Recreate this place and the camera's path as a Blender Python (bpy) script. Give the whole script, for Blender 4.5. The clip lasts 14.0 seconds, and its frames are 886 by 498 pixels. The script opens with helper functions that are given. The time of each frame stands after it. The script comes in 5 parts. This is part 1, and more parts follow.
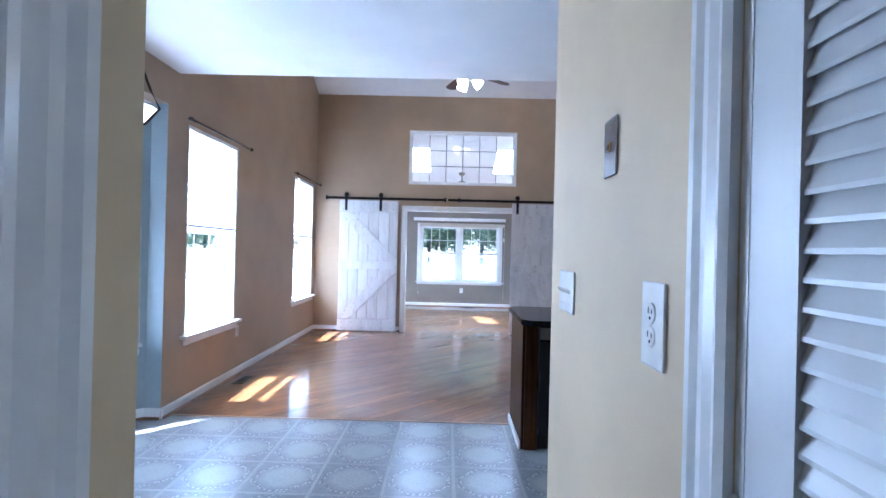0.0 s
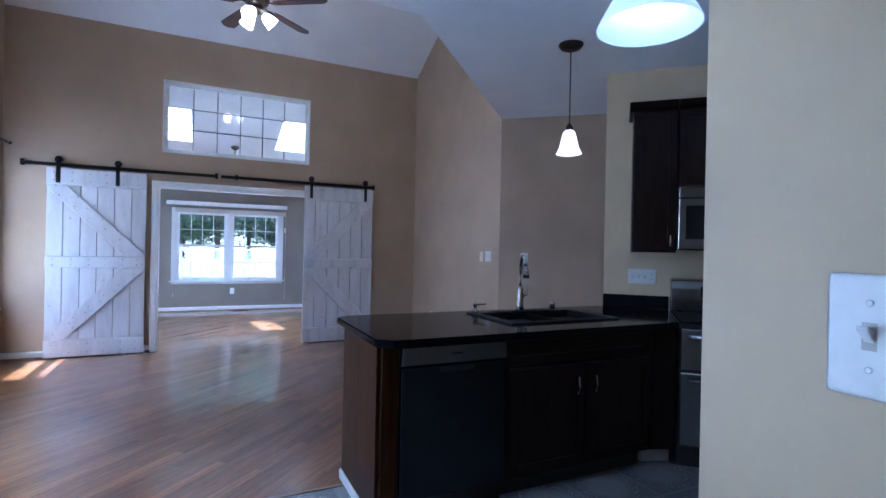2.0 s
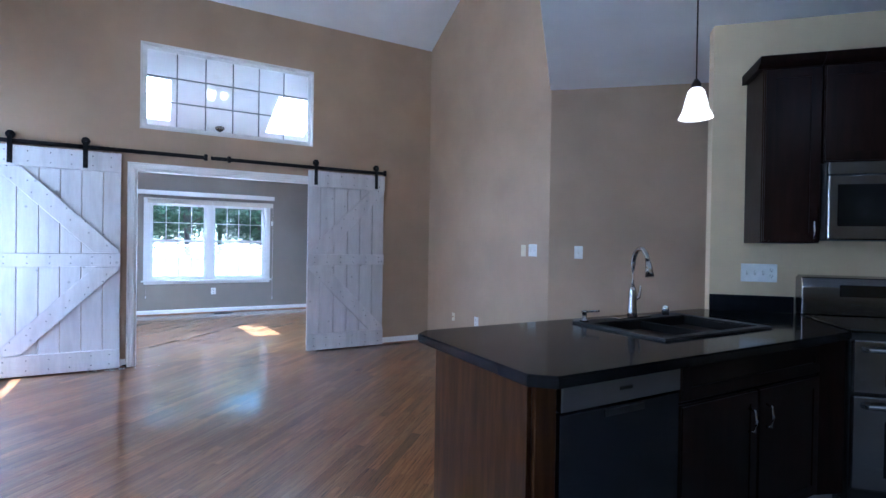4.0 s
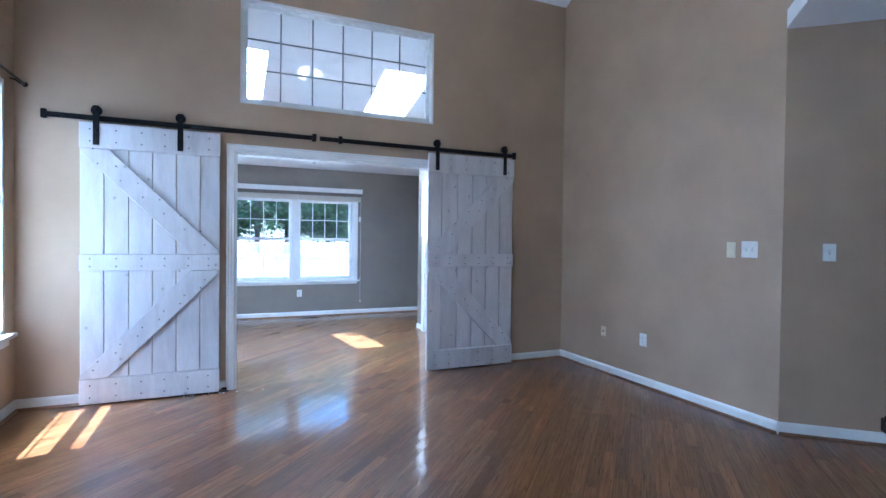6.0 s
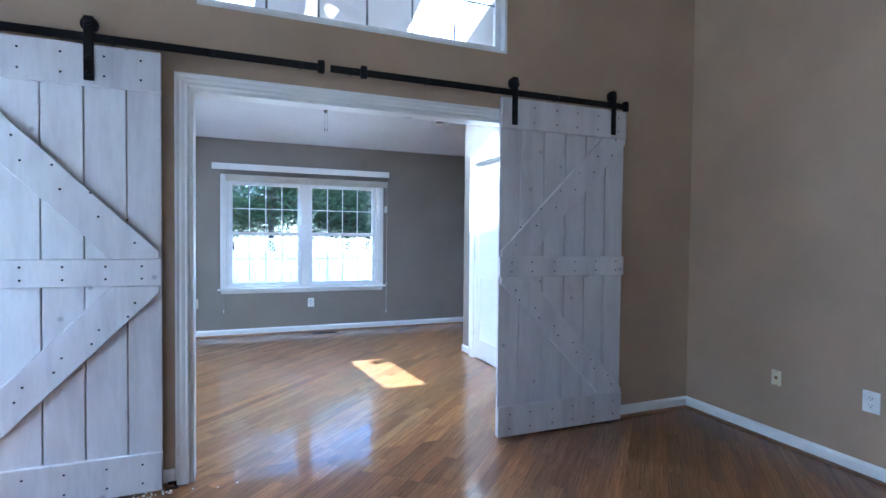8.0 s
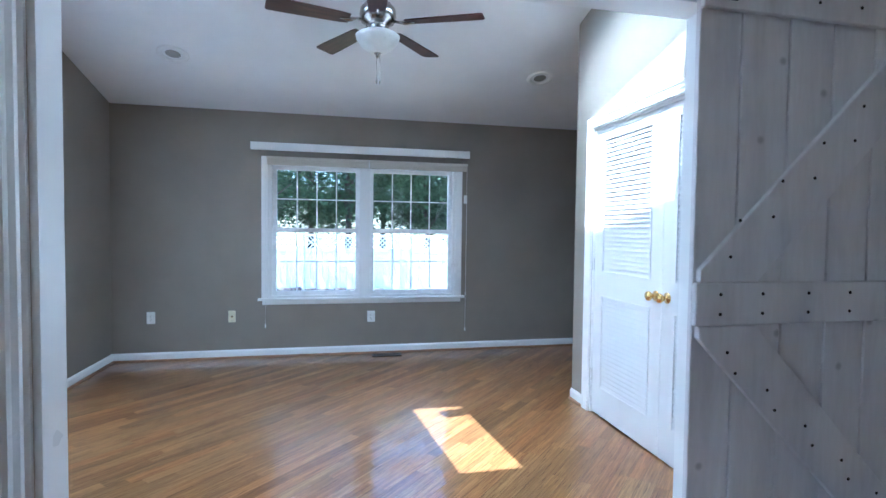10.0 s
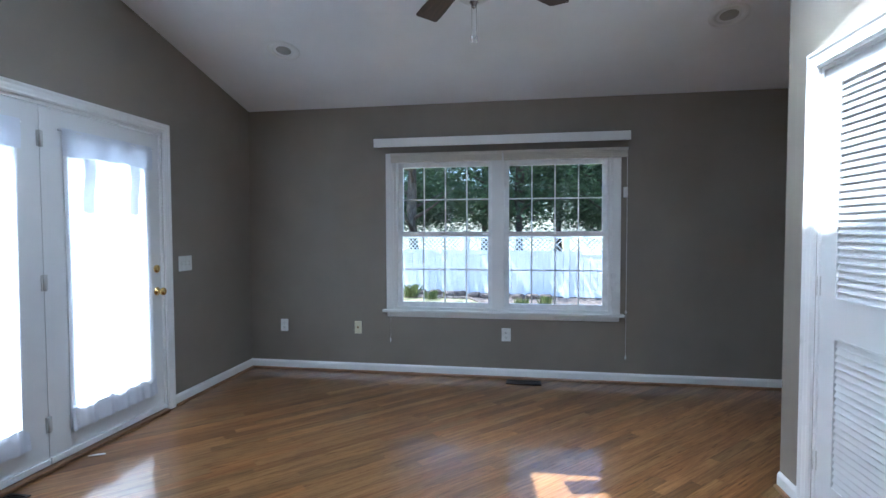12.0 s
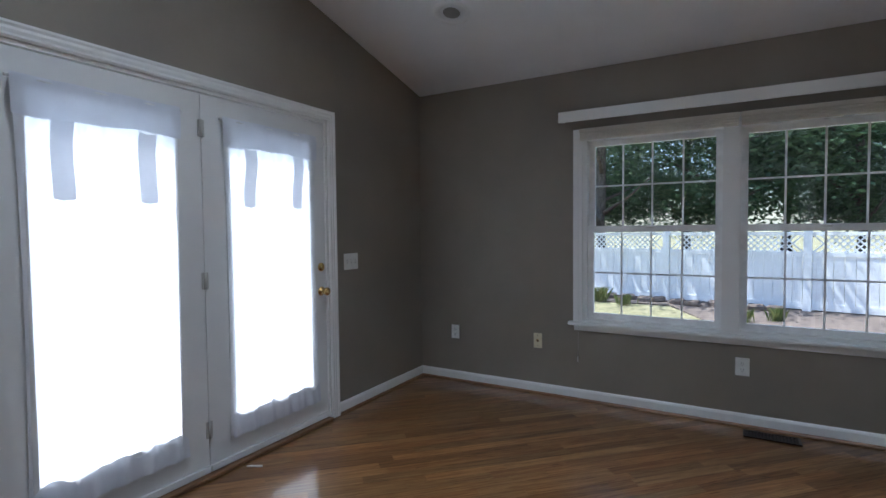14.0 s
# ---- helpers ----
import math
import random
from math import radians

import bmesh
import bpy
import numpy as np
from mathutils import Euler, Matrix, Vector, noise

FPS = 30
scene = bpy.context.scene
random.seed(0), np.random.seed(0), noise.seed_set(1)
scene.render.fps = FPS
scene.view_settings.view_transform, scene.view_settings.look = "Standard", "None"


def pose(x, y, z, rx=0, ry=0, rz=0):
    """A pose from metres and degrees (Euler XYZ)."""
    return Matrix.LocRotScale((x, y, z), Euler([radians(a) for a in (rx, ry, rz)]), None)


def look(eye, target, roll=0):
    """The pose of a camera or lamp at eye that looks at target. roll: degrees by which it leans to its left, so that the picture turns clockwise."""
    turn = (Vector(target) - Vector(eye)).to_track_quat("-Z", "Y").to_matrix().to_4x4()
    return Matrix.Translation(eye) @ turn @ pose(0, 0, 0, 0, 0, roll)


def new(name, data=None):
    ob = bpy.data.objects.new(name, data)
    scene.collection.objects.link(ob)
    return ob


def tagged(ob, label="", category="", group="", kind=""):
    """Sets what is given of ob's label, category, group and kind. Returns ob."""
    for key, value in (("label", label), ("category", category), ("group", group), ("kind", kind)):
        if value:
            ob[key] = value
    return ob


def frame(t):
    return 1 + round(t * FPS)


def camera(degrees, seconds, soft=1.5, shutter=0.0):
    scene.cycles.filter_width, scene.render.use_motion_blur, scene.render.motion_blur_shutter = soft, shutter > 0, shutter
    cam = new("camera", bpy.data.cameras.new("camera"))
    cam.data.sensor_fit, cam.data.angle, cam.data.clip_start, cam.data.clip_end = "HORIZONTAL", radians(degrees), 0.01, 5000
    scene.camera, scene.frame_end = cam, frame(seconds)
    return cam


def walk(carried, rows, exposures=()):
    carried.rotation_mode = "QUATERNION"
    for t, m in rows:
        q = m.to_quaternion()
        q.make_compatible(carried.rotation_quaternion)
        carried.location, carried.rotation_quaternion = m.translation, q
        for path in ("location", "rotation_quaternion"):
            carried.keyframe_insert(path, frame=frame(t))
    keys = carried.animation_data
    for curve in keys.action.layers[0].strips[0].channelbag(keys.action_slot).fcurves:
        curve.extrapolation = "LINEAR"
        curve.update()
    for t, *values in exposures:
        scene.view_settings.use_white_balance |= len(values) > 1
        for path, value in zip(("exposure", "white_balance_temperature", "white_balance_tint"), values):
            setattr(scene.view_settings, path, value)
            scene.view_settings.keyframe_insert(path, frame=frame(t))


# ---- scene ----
cam = camera(83.3, 14.0)
PATH = [
    (0, (0.255, -0.482, 1.375), (0.234, 1.517, 1.38), 1.4),
    (0.5, (0.189, -0.153, 1.374), (0.364, 1.839, 1.379), 1.2),
    (1, (0.174, 0.22, 1.367), (0.532, 2.189, 1.365), 1.0),
    (1.5, (0.178, 0.536, 1.344), (0.799, 2.437, 1.342), 0.8),
    (2, (0.038, 0.749, 1.339), (0.908, 2.55, 1.338), 1.2),
    (2.2, (0.026, 0.840, 1.328), (0.967, 2.606, 1.327), 1.15),
    (4.3, (-0.259, 1.98, 1.304), (0.72, 3.724, 1.286), 0.9),
    (4.5, (-0.293, 2.125, 1.313), (0.642, 3.894, 1.293), 0.9),
    (5, (-0.399, 2.477, 1.318), (0.453, 4.287, 1.297), 0.8),
    (5.5, (-0.512, 2.813, 1.326), (0.298, 4.641, 1.299), 0.8),
    (6, (-0.541, 3.178, 1.299), (0.26, 5.01, 1.266), 0.7),
    (6.5, (-0.476, 3.623, 1.32), (0.316, 5.458, 1.279), 0.7),
    (7, (-0.424, 4.11, 1.298), (0.365, 5.947, 1.253), 0.7),
    (7.5, (-0.319, 4.55, 1.275), (0.462, 6.391, 1.228), 0.7),
    (8, (-0.188, 4.949, 1.29), (0.542, 6.81, 1.239), 0.6),
    (8.2, (-0.157, 5.125, 1.27), (0.54, 6.999, 1.223), 0.5),
    (10.3, (0.354, 6.62, 1.319), (0.702, 8.588, 1.242), 0.5),
    (10.5, (0.431, 6.727, 1.324), (0.723, 8.704, 1.246), 0.3),
    (11, (0.597, 6.94, 1.335), (0.667, 8.938, 1.255), 0.1),
    (11.5, (0.686, 7.16, 1.342), (0.595, 9.157, 1.261), 0.0),
    (12, (0.746, 7.268, 1.337), (0.429, 9.241, 1.261), -0.2),
    (12.5, (0.849, 7.329, 1.35), (0.323, 9.257, 1.272), -0.3),
    (13, (0.883, 7.42, 1.338), (0.176, 9.289, 1.257), -0.4),
    (13.5, (0.714, 7.656, 1.335), (-0.166, 9.45, 1.248), -0.5),
    (14, (0.517, 7.997, 1.311), (-0.48, 9.729, 1.231), -0.6),
]
EXPOSURES = [
    (0.0, 3.38, 4650, 13), (0.5, 3.15, 4600, 13), (1.0, 3.00, 4400, 14), (1.5, 2.87, 4380, 14), (2.0, 2.72, 4350, 14), (4.5, 3.20, 4390, 9), (6.0, 3.03, 4350, 7),
    (8.0, 2.72, 4450, 6), (10.5, 2.32, 4720, 4), (11.5, 1.98, 4900, 5), (12.5, 1.46, 5220, 7), (13.0, 1.20, 5380, 8), (14.0, 1.00, 5500, 9),
]
walk(cam, [(t, look(eye, target, roll)) for t, eye, target, roll in PATH], EXPOSURES)

# ---- world, sun and large lights ----
SUN_UP, SUN_X, SUN_Y = radians(66.1), 0.981, 0.192
SUN_TRAVEL = Vector((SUN_X * math.cos(SUN_UP), SUN_Y * math.cos(SUN_UP), -math.sin(SUN_UP)))
world = bpy.data.worlds.new("sky")
scene.world = world
world.use_nodes = True
wt = world.node_tree
sky = wt.nodes.new("ShaderNodeTexSky")
sky.sky_type, sky.sun_disc = "NISHITA", False
sky.sun_elevation = SUN_UP
sky.sun_rotation = math.atan2(-SUN_X, -SUN_Y)
wt.links.new(sky.outputs[0], wt.nodes["Background"].inputs[0])
wt.nodes["Background"].inputs[1].default_value = 0.15
sun = new("sun", bpy.data.lights.new("sun", "SUN"))
sun.data.energy, sun.data.angle, sun.data.color = 5.0, radians(0.5), (1.0, 0.95, 0.87)
sun.matrix_world = Matrix.Translation((-20, -5, 40)) @ SUN_TRAVEL.to_track_quat("-Z", "Y").to_matrix().to_4x4()


def sky_lamp(name, at, aim, width, height, power, tint=(0.86, 0.93, 1.0)):
    """Daylight of one opening, shining inwards."""
    ob = new(name, bpy.data.lights.new(name, "AREA"))
    ob.data.shape, ob.data.size, ob.data.size_y = "RECTANGLE", width, height
    ob.data.energy, ob.data.color = power, tint
    ob.matrix_world = look(at, aim)
    return ob


SLOPE = math.degrees(math.atan(0.245))
for x in (-0.42, 1.415):
    lamp = sky_lamp("daylight_skylight", (0, 0, 1), (0, 0, 0), 0.50, 0.98, 10)
    lamp.matrix_world = pose(x, 9.22, 2.486 + 0.245 * (11.76 - 9.22) + 0.325, -SLOPE, 0, 0)
for y in (9.17, 10.11):
    sky_lamp("daylight_french_door", (-2.06, y, 1.07), (0, y, 1.07), 0.62, 1.6, 6)
for y, upper, lower in ((4.21, 21, 1.2), (7.13, 5, 0.75)):
    sky_lamp("daylight_shaded_window", (-2.17, y, 1.93), (0, y, 1.93), 0.86, 0.80, upper)
    sky_lamp("daylight_open_window", (-2.17, y, 0.88), (0, y, 0.88), 0.86, 0.46, lower)
sky_lamp("daylight_bay_window", (-2.60, 3.08, 1.45), (-1.6, 2.08, 1.45), 0.80, 1.55, 8.2)


# ---- materials ----
def material(name):
    m = bpy.data.materials.new(name)
    m.use_nodes = True
    return m, m.node_tree, m.node_tree.nodes["Principled BSDF"]


def node(nt, kind, **inputs):
    n = nt.nodes.new(kind)
    for key, value in inputs.items():
        n.inputs[key.replace("_", " ")].default_value = value
    return n


def ramp(nt, source, stops):
    r = nt.nodes.new("ShaderNodeValToRGB")
    e = r.color_ramp.elements
    while len(e) < len(stops):
        e.new(0.5)
    for k, (at, col) in enumerate(stops):
        e[k].position, e[k].color = at, (*col, 1)
    nt.links.new(source, r.inputs[0])
    return r.outputs[0]


def mix(nt, kind, fac, a, b):
    n = nt.nodes.new("ShaderNodeMix")
    n.data_type, n.blend_type = "RGBA", kind
    for slot, v in ((0, fac), (6, a), (7, b)):
        if isinstance(v, (int, float)):
            n.inputs[slot].default_value = v
        elif isinstance(v, tuple):
            n.inputs[slot].default_value = (*v, 1)
        else:
            nt.links.new(v, n.inputs[slot])
    return n.outputs[2]


def maths(nt, op, a, b=0.0, c=0.0):
    n = nt.nodes.new("ShaderNodeMath")
    n.operation = op
    for k, v in enumerate((a, b, c)):
        if isinstance(v, (int, float)):
            n.inputs[k].default_value = v
        else:
            nt.links.new(v, n.inputs[k])
    return n.outputs[0]


def coords(nt, which="Object", scale=(1, 1, 1), turn=(0, 0, 0)):
    tc = nt.nodes.new("ShaderNodeTexCoord")
    mp = nt.nodes.new("ShaderNodeMapping")
    mp.inputs["Scale"].default_value = scale
    mp.inputs["Rotation"].default_value = [radians(a) for a in turn]
    nt.links.new(tc.outputs[which], mp.inputs[0])
    return mp.outputs[0]


def bump(nt, bsdf, height, strength, distance=0.002):
    b = nt.nodes.new("ShaderNodeBump")
    b.inputs["Strength"].default_value, b.inputs["Distance"].default_value = strength, distance
    nt.links.new(height, b.inputs["Height"])
    nt.links.new(b.outputs[0], bsdf.inputs["Normal"])


def noise_of(nt, vec, scale, detail=4, rough=0.55):
    n = node(nt, "ShaderNodeTexNoise", Scale=scale, Detail=detail, Roughness=rough)
    nt.links.new(vec, n.inputs["Vector"])
    return n.outputs["Fac"]


def paint(name, colour, roughness=0.6, wear=0.06, orange_peel=0.12, grain=260):
    """Wall or trim paint: roller texture and faint blotches."""
    m, nt, b = material(name)
    v = coords(nt)
    blotch = noise_of(nt, v, 1.7, 5)
    fine = noise_of(nt, v, grain, 2)
    dark = tuple(c * (1 - 2 * wear) for c in colour)
    lite = tuple(min(1, c * (1 + wear)) for c in colour)
    nt.links.new(ramp(nt, blotch, [(0.3, dark), (0.7, lite)]), b.inputs["Base Color"])
    nt.links.new(maths(nt, "MULTIPLY_ADD", blotch, 0.2, roughness - 0.1), b.inputs["Roughness"])
    bump(nt, b, fine, orange_peel, 0.001)
    return m


def plain(name, colour, roughness=0.4, metal=0.0, scratches=0.15, **more):
    m, nt, b = material(name)
    v = coords(nt)
    n1 = noise_of(nt, v, 14, 4)
    nt.links.new(ramp(nt, n1, [(0.25, tuple(c * 0.86 for c in colour)), (0.75, tuple(min(1, c * 1.08) for c in colour))]), b.inputs["Base Color"])
    nt.links.new(maths(nt, "MULTIPLY_ADD", n1, scratches, max(0.02, roughness - scratches / 2)), b.inputs["Roughness"])
    b.inputs["Metallic"].default_value = metal
    for key, value in more.items():
        b.inputs[key.replace("_", " ")].default_value = value
    return m


def wood(name, dark, mid, lite, roughness=0.35, stretch=9, scale=5.0, per_piece=0.35, along=0, coat=0.0, knots=False, fine_mix=0.35, relief=0.12, detail=7, fine_scale=6, patchy=True):
    """Grained wood; pieces differ by their own random shade. along: local axis of the grain."""
    m, nt, b = material(name)
    info = nt.nodes.new("ShaderNodeObjectInfo")
    geo = nt.nodes.new("ShaderNodeNewGeometry")
    rnd = maths(nt, "FRACT", maths(nt, "ADD", info.outputs["Random"], geo.outputs["Random Per Island"]))
    sc = [stretch] * 3
    sc[along] = 1.0
    v = coords(nt, scale=tuple(sc))
    shift = nt.nodes.new("ShaderNodeVectorMath")
    shift.operation = "ADD"
    comb = nt.nodes.new("ShaderNodeCombineXYZ")
    for k in range(3):
        nt.links.new(maths(nt, "MULTIPLY", rnd, 37.0 + 11 * k), comb.inputs[k])
    nt.links.new(v, shift.inputs[0])
    nt.links.new(comb.outputs[0], shift.inputs[1])
    grain = noise_of(nt, shift.outputs[0], scale, detail, 0.55)
    fine = noise_of(nt, shift.outputs[0], scale * fine_scale, 2, 0.5)
    col = ramp(nt, grain, [(0.3, dark), (0.5, mid), (0.72, lite)])
    col = mix(nt, "MULTIPLY", fine_mix, col, ramp(nt, fine, [(0.35, (0.62, 0.58, 0.55)), (0.6, (1, 1, 1))]))
    if knots:
        vor = node(nt, "ShaderNodeTexVoronoi", Scale=2.2)
        vor.voronoi_dimensions = "2D"
        kv = coords(nt, scale=(1.0, 0.75, 1.0), turn=(90, 0, 0))
        nt.links.new(kv, vor.inputs["Vector"])
        col = mix(nt, "MIX", ramp(nt, vor.outputs["Distance"], [(0.012, (0.8, 0.8, 0.8)), (0.036, (0, 0, 0))]), col, tuple(c * 0.6 for c in dark))
    tone = ramp(nt, rnd, [(0.0, (1 - per_piece,) * 3), (0.5, (1, 1, 1)), (1.0, (1 + per_piece * 0.4, 1 + per_piece * 0.3, 1 + per_piece * 0.2))])
    col = mix(nt, "MULTIPLY", 1.0, col, tone)
    nt.links.new(col, b.inputs["Base Color"])
    worn = fine if patchy else noise_of(nt, coords(nt), 1.1, 2, 0.5)
    nt.links.new(maths(nt, "MULTIPLY_ADD", worn, 0.14, roughness - 0.07), b.inputs["Roughness"])
    b.inputs["Coat Weight"].default_value = coat
    b.inputs["Coat Roughness"].default_value = 0.12
    if relief:
        bump(nt, b, grain, relief, 0.001)
    return m


def oak_floor(name, dark, mid, lite):
    """Stained oak strips under gloss varnish: fine grain, strips of differing shade, faintly cupped with dark joints."""
    m, nt, b = material(name)
    info = nt.nodes.new("ShaderNodeObjectInfo")
    geo = nt.nodes.new("ShaderNodeNewGeometry")
    rnd = maths(nt, "FRACT", maths(nt, "ADD", info.outputs["Random"], geo.outputs["Random Per Island"]))
    other = maths(nt, "FRACT", maths(nt, "MULTIPLY", rnd, 57.31))
    tc = nt.nodes.new("ShaderNodeTexCoord")
    sep = nt.nodes.new("ShaderNodeSeparateXYZ")
    nt.links.new(tc.outputs["Object"], sep.inputs[0])
    along, across = sep.outputs[0], sep.outputs[1]
    drift = maths(nt, "MULTIPLY", rnd, 61.0)

    def streaks(u, v, detail, rough):
        comb = nt.nodes.new("ShaderNodeCombineXYZ")
        nt.links.new(maths(nt, "MULTIPLY_ADD", along, u, drift), comb.inputs[0])
        nt.links.new(maths(nt, "MULTIPLY_ADD", across, v, drift), comb.inputs[1])
        nt.links.new(drift, comb.inputs[2])
        return noise_of(nt, comb.outputs[0], 1.0, detail, rough)
    grain = streaks(3.2, 95.0, 4, 0.6)
    figure = streaks(1.6, 24.0, 3, 0.5)
    pores = streaks(14.0, 420.0, 2, 0.5)
    col = ramp(nt, grain, [(0.28, dark), (0.5, mid), (0.72, lite)])
    col = mix(nt, "MULTIPLY", 0.42, col, ramp(nt, figure, [(0.36, (0.60, 0.52, 0.46)), (0.56, (1, 1, 1))]))
    col = mix(nt, "MULTIPLY", 0.40, col, ramp(nt, pores, [(0.38, (0.45, 0.38, 0.34)), (0.52, (1, 1, 1))]))
    flecks = ramp(nt, streaks(7.0, 120.0, 1, 0.4), [(0.655, (1, 1, 1)), (0.72, (0.40, 0.33, 0.28))])
    col = mix(nt, "MULTIPLY", 0.85, col, flecks)
    tone = ramp(nt, rnd, [(0.0, (0.55, 0.50, 0.46)), (0.10, (0.78, 0.75, 0.72)), (0.5, (0.96, 0.96, 0.96)), (0.9, (1.10, 1.11, 1.10)), (1.0, (1.28, 1.30, 1.28))])
    hue = ramp(nt, other, [(0.0, (1.06, 0.95, 0.86)), (1.0, (0.97, 1.04, 1.10))])
    col = mix(nt, "MULTIPLY", 1.0, mix(nt, "MULTIPLY", 1.0, col, tone), hue)
    place = maths(nt, "FRACT", maths(nt, "DIVIDE", across, 0.070))
    off = maths(nt, "ABSOLUTE", maths(nt, "MULTIPLY_ADD", place, 2.0, -1.0))
    joint = maths(nt, "GREATER_THAN", off, 0.962)
    col = mix(nt, "MIX", maths(nt, "MULTIPLY", joint, 0.45), col, (0.035, 0.014, 0.006))
    nt.links.new(col, b.inputs["Base Color"])
    worn = noise_of(nt, coords(nt), 2.2, 3, 0.5)
    nt.links.new(maths(nt, "MULTIPLY_ADD", worn, 0.16, 0.30), b.inputs["Roughness"])
    b.inputs["Specular IOR Level"].default_value = 0.12
    b.inputs["Coat Weight"].default_value = 1.0
    b.inputs["Coat IOR"].default_value = 1.52
    nt.links.new(maths(nt, "MULTIPLY_ADD", worn, 0.12, 0.04), b.inputs["Coat Roughness"])
    cup = maths(nt, "MULTIPLY", maths(nt, "MULTIPLY", off, off), 0.00016)
    wave = maths(nt, "MULTIPLY", noise_of(nt, coords(nt, scale=(1.0, 5.0, 1.0)), 3.0, 2, 0.5), 0.0009)
    lean = maths(nt, "MULTIPLY", maths(nt, "MULTIPLY", maths(nt, "SUBTRACT", other, 0.5), place), 0.0009)
    fine = maths(nt, "MULTIPLY", grain, 0.00003)
    relief = maths(nt, "ADD", maths(nt, "ADD", cup, wave), maths(nt, "ADD", lean, fine))
    bmp = nt.nodes.new("ShaderNodeBump")
    bmp.inputs["Strength"].default_value, bmp.inputs["Distance"].default_value = 1.0, 1.0
    nt.links.new(relief, bmp.inputs["Height"])
    nt.links.new(bmp.outputs[0], b.inputs["Normal"])
    nt.links.new(bmp.outputs[0], b.inputs["Coat Normal"])
    return m


def brushed(name, colour, roughness, along=(1, 1, 60)):
    m, nt, b = material(name)
    v = coords(nt, scale=along)
    n1 = noise_of(nt, v, 12, 3)
    nt.links.new(ramp(nt, n1, [(0.3, tuple(c * 0.85 for c in colour)), (0.7, colour)]), b.inputs["Base Color"])
    nt.links.new(maths(nt, "MULTIPLY_ADD", n1, 0.16, roughness - 0.08), b.inputs["Roughness"])
    b.inputs["Metallic"].default_value = 1.0
    return m


def glass_pane(name):
    m, nt, b = material(name)
    b.inputs["Base Color"].default_value = (0.97, 0.985, 0.98, 1)
    b.inputs["Roughness"].default_value = 0.0
    b.inputs["Transmission Weight"].default_value = 1.0
    b.inputs["IOR"].default_value = 1.45
    return m


def cloth(name, colour, light=0.6, weave=900):
    """Thin cloth that lets daylight through."""
    m, nt, b = material(name)
    v = coords(nt)
    n1 = noise_of(nt, v, 9, 4)
    n2 = noise_of(nt, v, weave, 1)
    col = ramp(nt, n1, [(0.3, tuple(c * 0.93 for c in colour)), (0.7, colour)])
    nt.links.new(col, b.inputs["Base Color"])
    b.inputs["Roughness"].default_value = 0.9
    bump(nt, b, n2, 0.2, 0.0005)
    tr = nt.nodes.new("ShaderNodeBsdfTranslucent")
    nt.links.new(col, tr.inputs["Color"])
    mx = nt.nodes.new("ShaderNodeMixShader")
    mx.inputs[0].default_value = light
    nt.links.new(b.outputs[0], mx.inputs[1])
    nt.links.new(tr.outputs[0], mx.inputs[2])
    nt.links.new(mx.outputs[0], nt.nodes["Material Output"].inputs["Surface"])
    return m


def glowing(name, colour, strength, base=(0.9, 0.88, 0.82)):
    m, nt, b = material(name)
    n1 = noise_of(nt, coords(nt), 11, 5)
    nt.links.new(ramp(nt, n1, [(0.3, tuple(c * 0.85 for c in base)), (0.7, base)]), b.inputs["Base Color"])
    b.inputs["Roughness"].default_value = 0.35
    b.inputs["Emission Color"].default_value = (*colour, 1)
    b.inputs["Emission Strength"].default_value = strength
    return m


def vinyl():
    """Grey sheet vinyl, one printed medallion with a beaded border to each tile."""
    m, nt, b = material("grey_patterned_vinyl")
    tc = nt.nodes.new("ShaderNodeTexCoord")
    sep = nt.nodes.new("ShaderNodeSeparateXYZ")
    nt.links.new(tc.outputs["Object"], sep.inputs[0])
    ax = maths(nt, "ABSOLUTE", sep.outputs[0])
    ay = maths(nt, "ABSOLUTE", sep.outputs[1])
    octa = maths(nt, "MAXIMUM", maths(nt, "MAXIMUM", ax, ay), maths(nt, "MULTIPLY", maths(nt, "ADD", ax, ay), 0.74))
    v = tc.outputs["Object"]
    marble = noise_of(nt, v, 11, 7, 0.7)
    cloud = noise_of(nt, v, 48, 5, 0.6)
    base = ramp(nt, marble, [(0.3, (0.115, 0.122, 0.132)), (0.7, (0.225, 0.23, 0.238))])
    pale = ramp(nt, cloud, [(0.3, (0.22, 0.222, 0.225)), (0.7, (0.32, 0.32, 0.315))])
    inside = ramp(nt, maths(nt, "ADD", octa, maths(nt, "MULTIPLY", marble, 0.05)), [(0.125, (1, 1, 1)), (0.185, (0, 0, 0))])
    col = mix(nt, "MIX", inside, base, pale)
    ring = maths(nt, "COMPARE", octa, 0.168, 0.013)
    vor = node(nt, "ShaderNodeTexVoronoi", Scale=42.0)
    vor.voronoi_dimensions = "2D"
    nt.links.new(v, vor.inputs["Vector"])
    beads = ramp(nt, vor.outputs["Distance"], [(0.22, (0.36, 0.36, 0.35)), (0.42, (0.14, 0.145, 0.155))])
    col = mix(nt, "MIX", ring, col, beads)
    edge = maths(nt, "GREATER_THAN", maths(nt, "MAXIMUM", ax, ay), 0.192)
    col = mix(nt, "MIX", edge, col, ramp(nt, cloud, [(0.3, (0.22, 0.22, 0.22)), (0.7, (0.30, 0.30, 0.295))]))
    nt.links.new(col, b.inputs["Base Color"])
    nt.links.new(maths(nt, "MULTIPLY_ADD", cloud, 0.2, 0.22), b.inputs["Roughness"])
    bump(nt, b, cloud, 0.15, 0.001)
    return m


